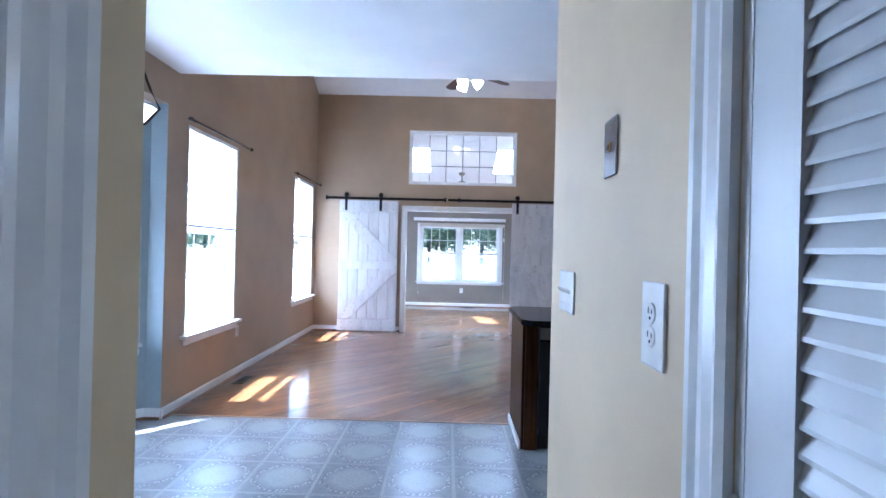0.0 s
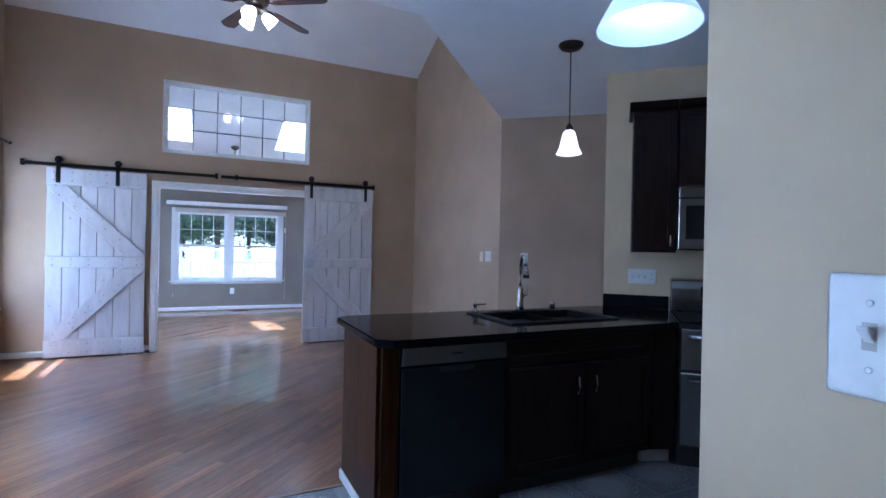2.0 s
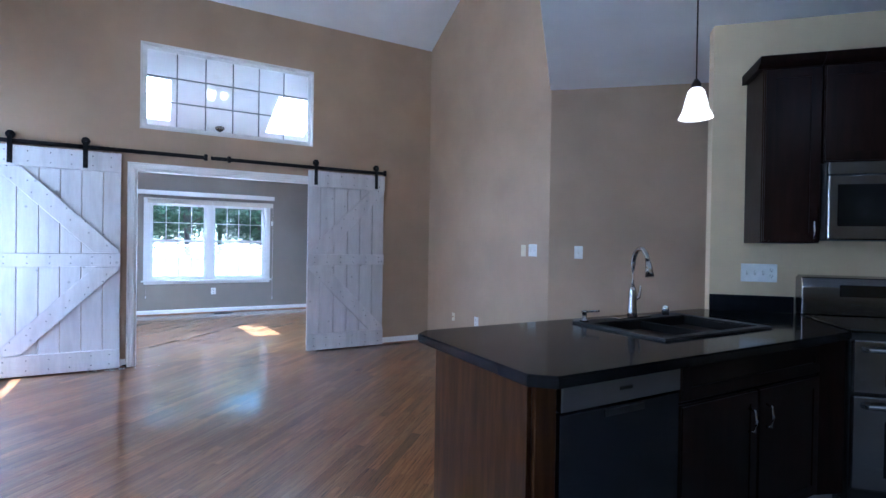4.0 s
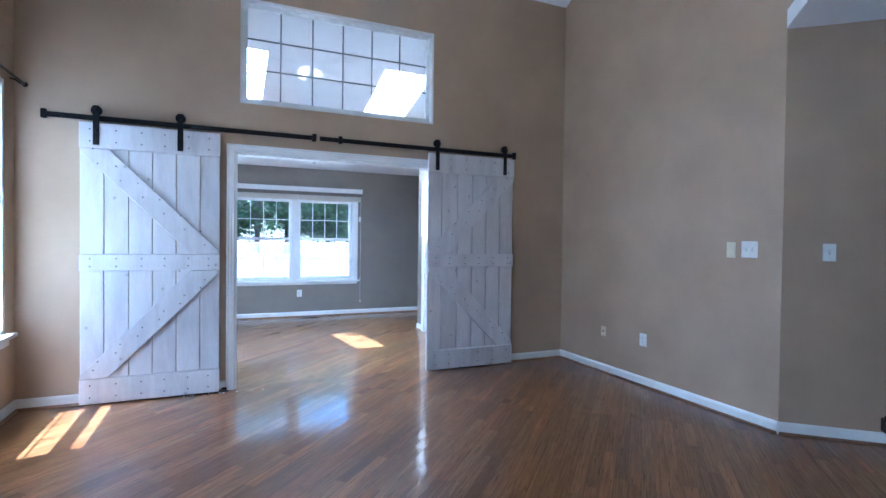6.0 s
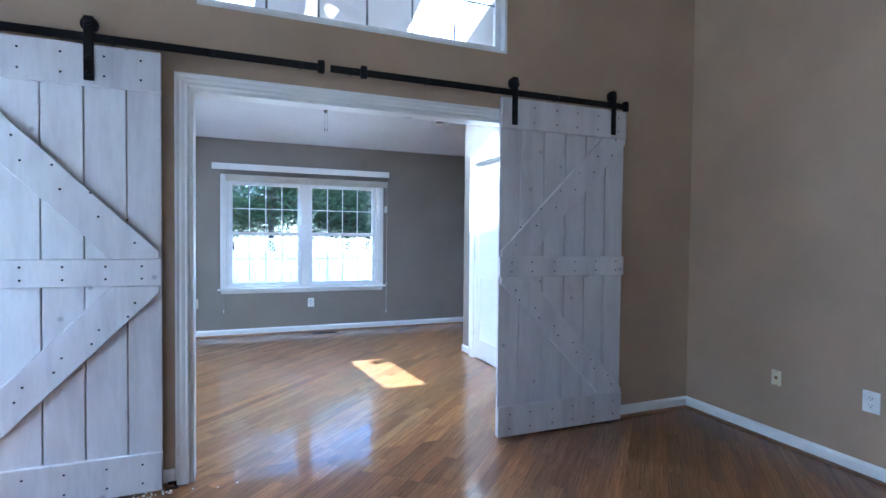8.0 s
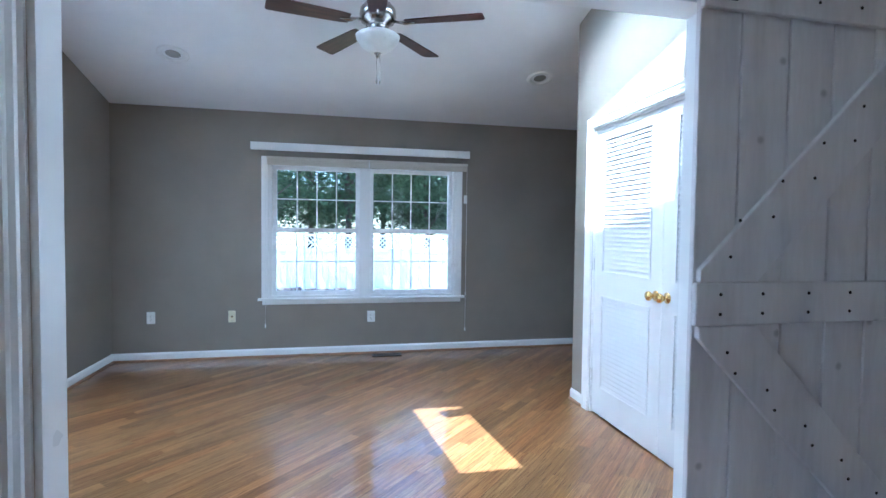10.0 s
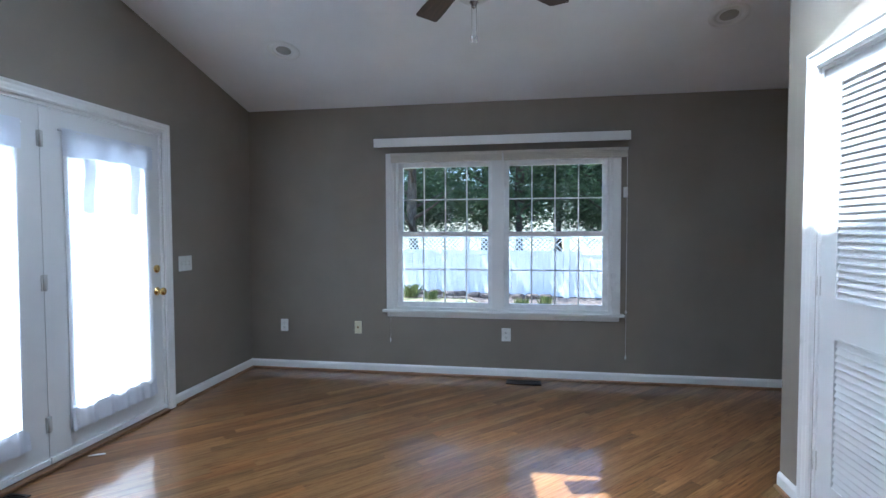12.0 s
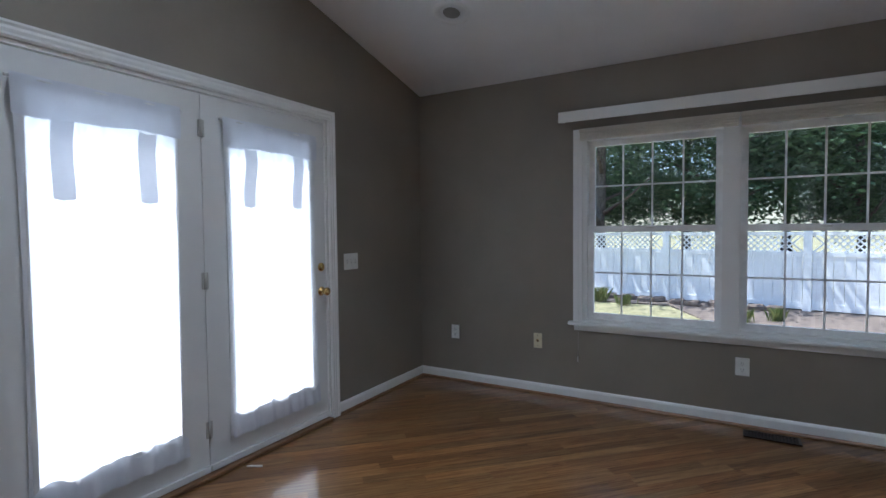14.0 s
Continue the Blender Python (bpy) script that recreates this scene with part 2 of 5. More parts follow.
def leafy(name, dark, lite):
    m, nt, b = material(name)
    geo = nt.nodes.new("ShaderNodeNewGeometry")
    col = ramp(nt, geo.outputs["Random Per Island"], [(0.0, dark), (1.0, lite)])
    nt.links.new(col, b.inputs["Base Color"])
    b.inputs["Roughness"].default_value = 0.55
    tr = nt.nodes.new("ShaderNodeBsdfTranslucent")
    nt.links.new(col, tr.inputs["Color"])
    mx = nt.nodes.new("ShaderNodeMixShader")
    mx.inputs[0].default_value = 0.35
    nt.links.new(b.outputs[0], mx.inputs[1])
    nt.links.new(tr.outputs[0], mx.inputs[2])
    nt.links.new(mx.outputs[0], nt.nodes["Material Output"].inputs["Surface"])
    return m


def ground_mat(name, stops, scale):
    m, nt, b = material(name)
    v = coords(nt)
    n1 = noise_of(nt, v, scale, 8, 0.7)
    n2 = noise_of(nt, v, 0.35, 4)
    col = mix(nt, "MULTIPLY", 0.6, ramp(nt, n1, stops), ramp(nt, n2, [(0.35, (0.6, 0.6, 0.55)), (0.65, (1, 1, 1))]))
    nt.links.new(col, b.inputs["Base Color"])
    b.inputs["Roughness"].default_value = 0.95
    bump(nt, b, n1, 0.8, 0.03)
    return m


TAN = paint("tan_wall_paint", (0.440, 0.322, 0.213), 0.62)
CREAM = paint("cream_wall_paint", (0.64, 0.508, 0.318), 0.6)
TAUPE = paint("grey_taupe_wall_paint", (0.252, 0.222, 0.183), 0.6)
PALE_BLUE = paint("pale_blue_grey_wall_paint", (0.36, 0.42, 0.45), 0.6)
CEILING = paint("white_ceiling_paint", (0.80, 0.80, 0.81), 0.85, 0.03, 0.3, 160)
TRIM = paint("white_gloss_trim_paint", (0.80, 0.80, 0.79), 0.3, 0.02, 0.04)
SIDING = paint("white_vinyl_siding", (0.72, 0.72, 0.70), 0.5)
DOOR_WHITE = paint("white_door_paint", (0.74, 0.74, 0.735), 0.35, 0.03, 0.05)
VINYL_WHITE = plain("white_vinyl", (0.89, 0.90, 0.90), 0.35, scratches=0.1)
PLATE = plain("white_plastic", (0.84, 0.84, 0.82), 0.25, scratches=0.08)
IVORY = plain("ivory_plastic", (0.72, 0.66, 0.48), 0.35)
SLOT = plain("dark_slot", (0.02, 0.02, 0.02), 0.6)
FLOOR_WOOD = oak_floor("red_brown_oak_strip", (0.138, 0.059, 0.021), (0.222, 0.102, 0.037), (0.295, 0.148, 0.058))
# lighter, more golden strips for the sunroom
FLOOR_PALE = oak_floor("golden_oak_strip", (0.158, 0.073, 0.026), (0.268, 0.136, 0.050), (0.355, 0.196, 0.078))
SHOE_WOOD = wood("oak_shoe_moulding", (0.14, 0.07, 0.03), (0.25, 0.13, 0.06), (0.33, 0.18, 0.09), 0.35, 8, 6, 0.2)
BARN_WOOD = wood("whitewashed_pine", (0.54, 0.52, 0.54), (0.64, 0.62, 0.635), (0.70, 0.685, 0.70), 0.55, 6, 1.7, 0.06, 2, 0.0, True, 0.12, 0.08)
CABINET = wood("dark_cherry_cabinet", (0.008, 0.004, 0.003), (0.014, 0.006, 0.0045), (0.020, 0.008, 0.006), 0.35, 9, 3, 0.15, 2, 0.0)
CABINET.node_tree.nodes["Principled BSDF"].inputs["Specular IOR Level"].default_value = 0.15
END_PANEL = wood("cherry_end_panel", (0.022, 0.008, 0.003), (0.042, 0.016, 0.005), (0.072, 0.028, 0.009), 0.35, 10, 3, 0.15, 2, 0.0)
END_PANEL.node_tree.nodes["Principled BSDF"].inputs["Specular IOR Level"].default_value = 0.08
FAN_WOOD = wood("dark_walnut_blade", (0.035, 0.012, 0.012), (0.06, 0.022, 0.02), (0.085, 0.035, 0.03), 0.35, 9, 5, 0.1, 0)
FAN_WOOD.node_tree.nodes["Principled BSDF"].inputs["Specular IOR Level"].default_value = 0.2
BARK = wood("grey_brown_bark", (0.05, 0.04, 0.032), (0.11, 0.09, 0.075), (0.19, 0.16, 0.14), 0.95, 4, 4, 0.2, 2)
BLACK_IRON = plain("black_iron", (0.012, 0.012, 0.014), 0.45, 0.6)
BRONZE = plain("dark_bronze", (0.035, 0.025, 0.02), 0.4, 0.7)
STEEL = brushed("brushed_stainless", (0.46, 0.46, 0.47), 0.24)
# stainless with the dim surroundings it mirrors put into the colour
DIM_REFLECTION_STEEL = brushed("stainless_dark_reflection", (0.055, 0.056, 0.066), 0.2)
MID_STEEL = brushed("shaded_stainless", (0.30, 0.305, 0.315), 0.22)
CHROME = plain("polished_chrome", (0.72, 0.72, 0.72), 0.1, 1.0, 0.06)
NICKEL = plain("brushed_nickel", (0.42, 0.40, 0.38), 0.22, 1.0, 0.1)
BRASS = plain("polished_brass", (0.80, 0.55, 0.20), 0.14, 1.0, 0.06)
BLACK_GLASS = plain("black_oven_glass", (0.008, 0.008, 0.009), 0.06, scratches=0.04)
GRANITE = plain("black_speckled_laminate", (0.010, 0.0105, 0.013), 0.10, scratches=0.05, Specular_IOR_Level=0.14)
SINK_BLACK = plain("black_composite", (0.009, 0.009, 0.010), 0.4, Specular_IOR_Level=0.3)
GLASS = glass_pane("window_glass")
CURTAIN = cloth("white_sheer_cotton", (0.86, 0.87, 0.90), 0.40)
HEADER_CLOTH = cloth("white_folded_cotton", (0.76, 0.78, 0.84), 0.30)
SHADE = cloth("white_cellular_shade", (0.84, 0.84, 0.83), 0.33)
CREAM_SHADE = cloth("cream_shade_fabric", (0.70, 0.66, 0.58), 0.2)
WARM_BULB = glowing("lit_frosted_bulb_glass", (1.0, 0.86, 0.62), 3.5)
WARM_SHADE = glowing("lit_alabaster_shade", (1.0, 0.84, 0.6), 0.25)
PALE_SHADE = glowing("cloudy_glass_shade", (0.8, 0.9, 1.0), 0.12, (0.62, 0.70, 0.76))
OFF_SHADE = plain("unlit_frosted_glass", (0.66, 0.67, 0.65), 0.3)
HINGE = plain("satin_hinge_metal", (0.50, 0.49, 0.46), 0.35)
# transom bars, darker than the white frame round them
TRANSOM_BAR = paint("grey_glazing_bar", (0.20, 0.225, 0.23), 0.45, 0.03, 0.04)
SHADE_RAIL = plain("grey_shade_rail", (0.38, 0.37, 0.36), 0.5)
GREY_BAFFLE = plain("grey_lamp_baffle", (0.30, 0.29, 0.27), 0.4)
VINYL_TILE = vinyl()
GRASS = ground_mat("dry_lawn", [(0.3, (0.17, 0.17, 0.08)), (0.55, (0.33, 0.30, 0.17)), (0.75, (0.48, 0.43, 0.28))], 9)
MULCH = ground_mat("bark_mulch", [(0.3, (0.10, 0.075, 0.06)), (0.6, (0.24, 0.19, 0.16)), (0.8, (0.38, 0.32, 0.28))], 14)
LEAF = leafy("tree_leaves", (0.040, 0.085, 0.045), (0.13, 0.22, 0.10))
BLADE = leafy("ornamental_grass", (0.07, 0.11, 0.03), (0.26, 0.27, 0.09))


# ---- building helpers ----
def add_box(bm, x0, x1, y0, y1, z0, z1, m=None):
    pts = [(x0, y0, z0), (x1, y0, z0), (x1, y1, z0), (x0, y1, z0), (x0, y0, z1), (x1, y0, z1), (x1, y1, z1), (x0, y1, z1)]
    vs = [bm.verts.new(m @ Vector(p) if m else p) for p in pts]
    for f in ((3, 2, 1, 0), (4, 5, 6, 7), (0, 1, 5, 4), (1, 2, 6, 5), (2, 3, 7, 6), (3, 0, 4, 7)):
        bm.faces.new([vs[k] for k in f])
    return vs


def box(x0, x1, y0, y1, z0, z1, bevel=0.0, segments=1):
    bm = bmesh.new()
    add_box(bm, min(x0, x1), max(x0, x1), min(y0, y1), max(y0, y1), min(z0, z1), max(z0, z1))
    if bevel:
        bmesh.ops.bevel(bm, geom=bm.edges[:], offset=bevel, segments=segments, affect="EDGES", profile=0.6)
    return bm


def add_prism(bm, outline, axis, lo, hi):
    """Extrudes an outline of 2D points along an axis (0, 1 or 2); the points give the other two axes in order."""
    def at(p, d):
        q = list(p)
        q.insert(axis, d)
        return q
    a = [bm.verts.new(at(p, lo)) for p in outline]
    b = [bm.verts.new(at(p, hi)) for p in outline]
    n = len(outline)
    bm.faces.new(a[::-1])
    bm.faces.new(b)
    for k in range(n):
        bm.faces.new((a[k], a[(k + 1) % n], b[(k + 1) % n], b[k]))


def prism(outline, axis, lo, hi, bevel=0.0):
    bm = bmesh.new()
    add_prism(bm, outline, axis, lo, hi)
    bmesh.ops.recalc_face_normals(bm, faces=bm.faces[:])
    if bevel:
        bmesh.ops.bevel(bm, geom=bm.edges[:], offset=bevel, segments=1, affect="EDGES")
    return bm


def add_lathe(bm, profile, steps=24, m=None, caps=True):
    """Turns a profile of (radius, height) round z."""
    rings = []
    for r, z in profile:
        ring = []
        for k in range(steps):
            a = 2 * math.pi * k / steps
            p = Vector((r * math.cos(a), r * math.sin(a), z))
            ring.append(bm.verts.new(m @ p if m else p))
        rings.append(ring)
    for a, b in zip(rings, rings[1:]):
        for k in range(steps):
            f = bm.faces.new((a[k], a[(k + 1) % steps], b[(k + 1) % steps], b[k]))
            f.smooth = True
    if caps:
        bm.faces.new(rings[0][::-1])
        bm.faces.new(rings[-1])


def lathe(profile, steps=24, m=None, caps=True):
    bm = bmesh.new()
    add_lathe(bm, profile, steps, m, caps)
    return bm


def tube(points, radius, steps=10):
    """A round rod along a line of points."""
    bm = bmesh.new()
    rings = []
    pts = [Vector(p) for p in points]
    for k, p in enumerate(pts):
        d = (pts[min(k + 1, len(pts) - 1)] - pts[max(k - 1, 0)]).normalized()
        q = d.to_track_quat("Z", "Y")
        r = radius[k] if isinstance(radius, (list, tuple)) else radius
        rings.append([bm.verts.new(p + q @ Vector((r * math.cos(a), r * math.sin(a), 0))) for a in [2 * math.pi * i / steps for i in range(steps)]])
    for a, b in zip(rings, rings[1:]):
        for k in range(steps):
            f = bm.faces.new((a[k], a[(k + 1) % steps], b[(k + 1) % steps], b[k]))
            f.smooth = True
    bm.faces.new(rings[0][::-1])
    bm.faces.new(rings[-1])
    return bm


def mesh_of(name, bm, mat):
    me = bpy.data.meshes.new(name)
    bm.to_mesh(me)
    bm.free()
    me.materials.append(mat)
    return me


def part(name, bm, mat, parent=None, label="", at=None):
    """Links a bmesh as one mesh object under a thing or a part."""
    ob = new(name, mesh_of(name, bm, mat))
    if parent:
        ob.parent = parent
    if at:
        ob.matrix_basis = at
    if label:
        ob["label"] = label
    return ob


def shared(name, me, parent, at):
    ob = new(name, me)
    ob.parent = parent
    ob.matrix_basis = at
    return ob


def thing(name, at, label, category, group="", kind=""):
    ob = new(name)
    ob.empty_display_size = 0.1
    ob.matrix_basis = at
    return tagged(ob, label, category, group, kind)


def structure(name, bm, mat, label="", category=""):
    bmesh.ops.recalc_face_normals(bm, faces=bm.faces[:])
    return tagged(part(name, bm, mat), label, category, kind="structure")


def cells(lo, hi, cuts):
    v = sorted({lo, hi, *[c for c in cuts if lo < c < hi]})
    return list(zip(v, v[1:]))


def wall(name, axis, inner, outer, u0, u1, z0, z1, holes, mat, label, slopes=()):
    """A wall across axis x or y, with rectangular openings (u0, u1, z0, z1), cut off above the slopes (point, normal)."""
    bm = bmesh.new()
    a, b = min(inner, outer), max(inner, outer)
    for p, q in cells(u0, u1, [h for o in holes for h in o[:2]]):
        for r, s in cells(z0, z1, [h for o in holes for h in o[2:]]):
            if any(o[0] - 1e-6 <= p and q <= o[1] + 1e-6 and o[2] - 1e-6 <= r and s <= o[3] + 1e-6 for o in holes):
                continue
            if axis == "x":
                add_box(bm, a, b, p, q, r, s)
            else:
                add_box(bm, p, q, a, b, r, s)
    bmesh.ops.remove_doubles(bm, verts=bm.verts[:], dist=1e-5)
    seen = {}
    for f in bm.faces[:]:
        seen.setdefault(tuple(round(c, 4) for c in f.calc_center_median()), []).append(f)
    bmesh.ops.delete(bm, geom=[f for fs in seen.values() if len(fs) > 1 for f in fs], context="FACES_ONLY")
    for at, normal in slopes:
        g = bmesh.ops.bisect_plane(bm, geom=bm.verts[:] + bm.edges[:] + bm.faces[:], plane_co=at, plane_no=normal, clear_outer=True)
        bmesh.ops.holes_fill(bm, edges=[e for e in g["geom_cut"] if isinstance(e, bmesh.types.BMEdge)], sides=0)
    return structure(name, bm, mat, label, "wall")


# ---- the large structure ----
W1, E1, BARN_S, BARN_N = -1.965, 2.95, 7.80, 7.92
W2, N2 = -1.876, 11.76
FLAT, EDGE_Y = 2.765, 3.56
RIDGE_Y, RIDGE_Z, PITCH = 5.70, 5.04, 0.53
NORTH_PITCH = 0.245
vault_n = ((0, RIDGE_Y, RIDGE_Z), (0, PITCH, 1))
vault_s = ((0, RIDGE_Y, RIDGE_Z), (0, -PITCH, 1))
shed = ((0, N2, 2.486), (0, NORTH_PITCH, 1))


def shed_z(y):
    return 2.486 + NORTH_PITCH * (N2 - y)


WEST_WINDOWS = [(3.71, 4.71, 0.60, 2.39), (6.63, 7.63, 0.60, 2.39)]
NOOK_Y, HEAD = 3.40, 2.47
wall("wall_west_living", "x", W1, W1 - 0.19, NOOK_Y, BARN_S, 0, 5.3, WEST_WINDOWS, TAN, "tan painted wall with two tall windows", (vault_n, vault_s))
wall("wall_barn_doors", "y", BARN_S, BARN_S + 0.06, W1 - 0.19, E1 + 0.15, 0, 5.0,
     [(-0.465, 1.39, 0, 2.035), (-0.43, 1.357, 2.46, 3.36)], TAN, "tan painted wall with a wide doorway and a high interior window", (vault_n,))
wall("wall_sunroom_south", "y", BARN_S + 0.06, BARN_N, W2 - 0.15, 3.4, 0, 4.2,
     [(-0.465, 1.39, 0, 2.035), (-0.43, 1.357, 2.46, 3.36)], TAUPE, "grey taupe painted wall round the wide doorway", (shed,))
wall("wall_east_living", "x", E1, E1 + 0.15, 5.37, BARN_S, 0, 5.3, [], TAN, "plain tan painted wall", (vault_n, vault_s))

# the angled wall of the passage and the angled kitchen wall
diag = pose(2.95, 5.37, 0, 0, 0, -41.5)
bm = bmesh.new()
add_box(bm, 0, 2.6, 0, 0.15, 0, FLAT, diag)
structure("wall_angled_passage", bm, TAN, "plain tan painted wall at an angle", "wall")
K = pose(2.93, 3.775, 0, 0, 0, -45)
bm = bmesh.new()
add_box(bm, 0, 2.3, 0, 0.12, 0, FLAT, K)
structure("wall_angled_kitchen", bm, CREAM, "cream painted angled kitchen wall behind the range", "wall")

# breakfast nook, hall and the closing walls of the kitchen
BAY = pose(W1 - 0.925, NOOK_Y - 0.80, 0, 0, 0, 45)
BAY_W = W1 - 0.925
wall("wall_nook_header", "x", W1, W1 - 0.12, 0.0, NOOK_Y, HEAD, FLAT, [], TAN, "tan painted wall above the breakfast bay")
wall("wall_nook_west", "x", W1, W1 - 0.12, 0.0, 1.20, 0, HEAD, [], TAN, "plain tan painted wall")
wall("wall_bay_return", "y", NOOK_Y - 0.003, NOOK_Y + 0.12, W1 - 0.19, W1 - 0.003, 0, HEAD, [], PALE_BLUE, "narrow pale blue grey wall return")
bay_wall = wall("wall_bay_angled", "y", 0, 0.17, 0, 1.131, 0, HEAD, [(0.17, 1.03, 0.60, 2.31)], PALE_BLUE, "pale blue grey angled bay wall with a window")
bay_wall.matrix_basis = BAY
wall("wall_bay_west", "x", BAY_W, BAY_W - 0.15, 1.20, NOOK_Y - 0.80, 0, HEAD, [], PALE_BLUE, "plain pale blue grey bay wall")
wall("wall_bay_south", "y", 1.20, 1.08, BAY_W - 0.15, W1 - 0.12, 0, HEAD, [], PALE_BLUE, "plain pale blue grey bay wall")
structure("ceiling_bay", prism([(BAY_W - 0.15, 1.08), (W1 - 0.12, 1.08), (W1 - 0.12, NOOK_Y + 0.12), (W1 - 0.30, NOOK_Y + 0.12), (BAY_W - 0.15, NOOK_Y - 0.70)], 2, HEAD, HEAD + 0.12), CEILING, "low flat white ceiling of the breakfast bay", "ceiling")
wall("wall_nook_south", "y", 0.0, -0.12, W1 - 0.12, -0.165, 0, FLAT, [], CREAM, "plain cream painted wall")
wall("wall_hall_left", "x", -0.045, -0.165, -1.75, 0.0, 0, FLAT, [(-1.05, -0.185, 0, 2.04)], CREAM, "cream painted hall wall with a doorway")
wall("wall_hall_right", "x", 0.60, 0.72, -1.75, 1.166, 0, FLAT, [(-0.72, 0.115, 0, 2.04)], CREAM, "cream painted hall wall with switches and a louvered closet door")
wall("wall_hall_end", "y", -1.75, -1.87, -0.9, 4.9, 0, FLAT, [], CREAM, "plain cream painted wall")
wall("wall_side_room", "x", -0.78, -0.90, -1.75, -0.12, 0, FLAT, [], CREAM, "plain cream painted wall")
# unseen closing wall, tan instead of cream to darken the kitchen's reflections
wall("wall_kitchen_east_unseen", "x", 4.75, 4.90, -1.75, 4.2, 0, FLAT, [], TAN, "plain cream painted wall")

# sunroom
wall("wall_sunroom_west", "x", W2, W2 - 0.15, BARN_N, N2 + 0.15, 0, 3.8, [(8.71, 10.575, 0, 2.055)], TAUPE, "grey taupe wall with a pair of glazed doors", (shed,))
wall("wall_sunroom_north", "y", N2, N2 + 0.15, W2, 3.55, 0, 2.48, [(-0.44, 1.51, 0.60, 1.99)], TAUPE, "grey taupe wall with a double window")
wall("wall_closet", "x", 2.06, 2.18, BARN_N, 10.04, 0, 3.5, [(8.20, 9.765, 0, 2.055)], TAUPE, "grey taupe closet wall with louvered doors", (shed,))
wall("wall_closet_north", "y", 10.04, 9.92, 2.18, 3.40, 0, 3.2, [], TAUPE, "plain grey taupe wall", (shed,))
wall("wall_sunroom_east", "x", 3.40, 3.55, BARN_N, N2, 0, 3.5, [], TAUPE, "plain grey taupe wall", (shed,))

# ceilings
bm = prism([(-2.30, -1.9), (4.95, -1.9), (4.95, 3.75), (3.05, 5.36), (2.93, 5.36), (1.22, EDGE_Y), (-2.30, EDGE_Y)], 2, FLAT, FLAT + 0.12)
structure("ceiling_kitchen", bm, CEILING, "flat white painted kitchen ceiling", "ceiling")
bm = bmesh.new()
add_box(bm, W1, 1.22, EDGE_Y - 0.1, EDGE_Y, FLAT + 0.12, 4.05)
m = pose(1.22, EDGE_Y, 0, 0, 0, math.degrees(math.atan2(5.36 - EDGE_Y, 2.93 - 1.22)))
add_box(bm, 0, 2.50, -0.1, 0, FLAT + 0.12, 5.0, m)
structure("wall_above_kitchen", bm, TAN, "painted drop wall above the flat ceiling", "wall")
bm = prism([(7.88, RIDGE_Z - PITCH * (7.88 - RIDGE_Y)), (RIDGE_Y, RIDGE_Z), (EDGE_Y - 0.15, RIDGE_Z - PITCH * (RIDGE_Y - EDGE_Y + 0.15)),
            (EDGE_Y - 0.15, RIDGE_Z + 0.15 - PITCH * (RIDGE_Y - EDGE_Y + 0.15)), (RIDGE_Y, RIDGE_Z + 0.15), (7.88, RIDGE_Z + 0.15 - PITCH * (7.88 - RIDGE_Y))], 0, W1 - 0.15, E1 + 0.15)
structure("ceiling_living", bm, CEILING, "white painted vaulted ceiling", "ceiling")

SKYLIGHTS = [(-0.70, -0.14), (1.13, 1.70)]
SKY_Y0, SKY_Y1 = 8.68, 9.76
bm = bmesh.new()
for p, q in cells(W2 - 0.15, 3.55, [c for s in SKYLIGHTS for c in s]):
    for r, s in cells(BARN_N - 0.06, N2 + 0.15, [SKY_Y0, SKY_Y1]):
        if (p, q) in SKYLIGHTS and (r, s) == (SKY_Y0, SKY_Y1):
            continue
        add_prism(bm, [(r, shed_z(r)), (s, shed_z(s)), (s, shed_z(s) + 0.35), (r, shed_z(r) + 0.35)], 0, p, q)
bmesh.ops.remove_doubles(bm, verts=bm.verts[:], dist=1e-5)
structure("ceiling_sunroom", bm, CEILING, "white painted sloping ceiling with two skylights", "ceiling")
for p, q in SKYLIGHTS:
    f = thing("skylight", Matrix(), "white framed skylight set deep in the sloping ceiling", "skylight", "skylights in the sloping ceiling", "structure")
    bm = bmesh.new()
    for r, s, a, b in ((SKY_Y0, SKY_Y0 + 0.03, p, q), (SKY_Y1 - 0.03, SKY_Y1, p, q), (SKY_Y0 + 0.03, SKY_Y1 - 0.03, p, p + 0.03), (SKY_Y0 + 0.03, SKY_Y1 - 0.03, q - 0.03, q)):
        add_prism(bm, [(r, shed_z(r) + 0.30), (s, shed_z(s) + 0.30), (s, shed_z(s) + 0.38), (r, shed_z(r) + 0.38)], 0, a, b)
    part("frame", bm, TRIM, f)
    r, s = SKY_Y0 + 0.03, SKY_Y1 - 0.03
    g = part("pane", prism([(r, shed_z(r) + 0.34), (s, shed_z(s) + 0.34), (s, shed_z(s) + 0.345), (r, shed_z(r) + 0.345)], 0, p + 0.03, q - 0.03), GLASS, f)
    g.visible_shadow = False

# floor bases under the planks and tiles, and the ground outside
bm = prism([(W1 - 0.1, 3.50), (5.0, 3.50), (5.0, BARN_S - 0.2), (3.55, BARN_S), (3.55, N2 + 0.1), (W2 - 0.1, N2 + 0.1), (W2 - 0.1, BARN_S), (W1 - 0.1, BARN_S)], 2, -0.15, -0.004)
floor_wood = structure("floor_wood", bm, FLOOR_WOOD, "red brown oak strip floor laid on the diagonal", "floor")
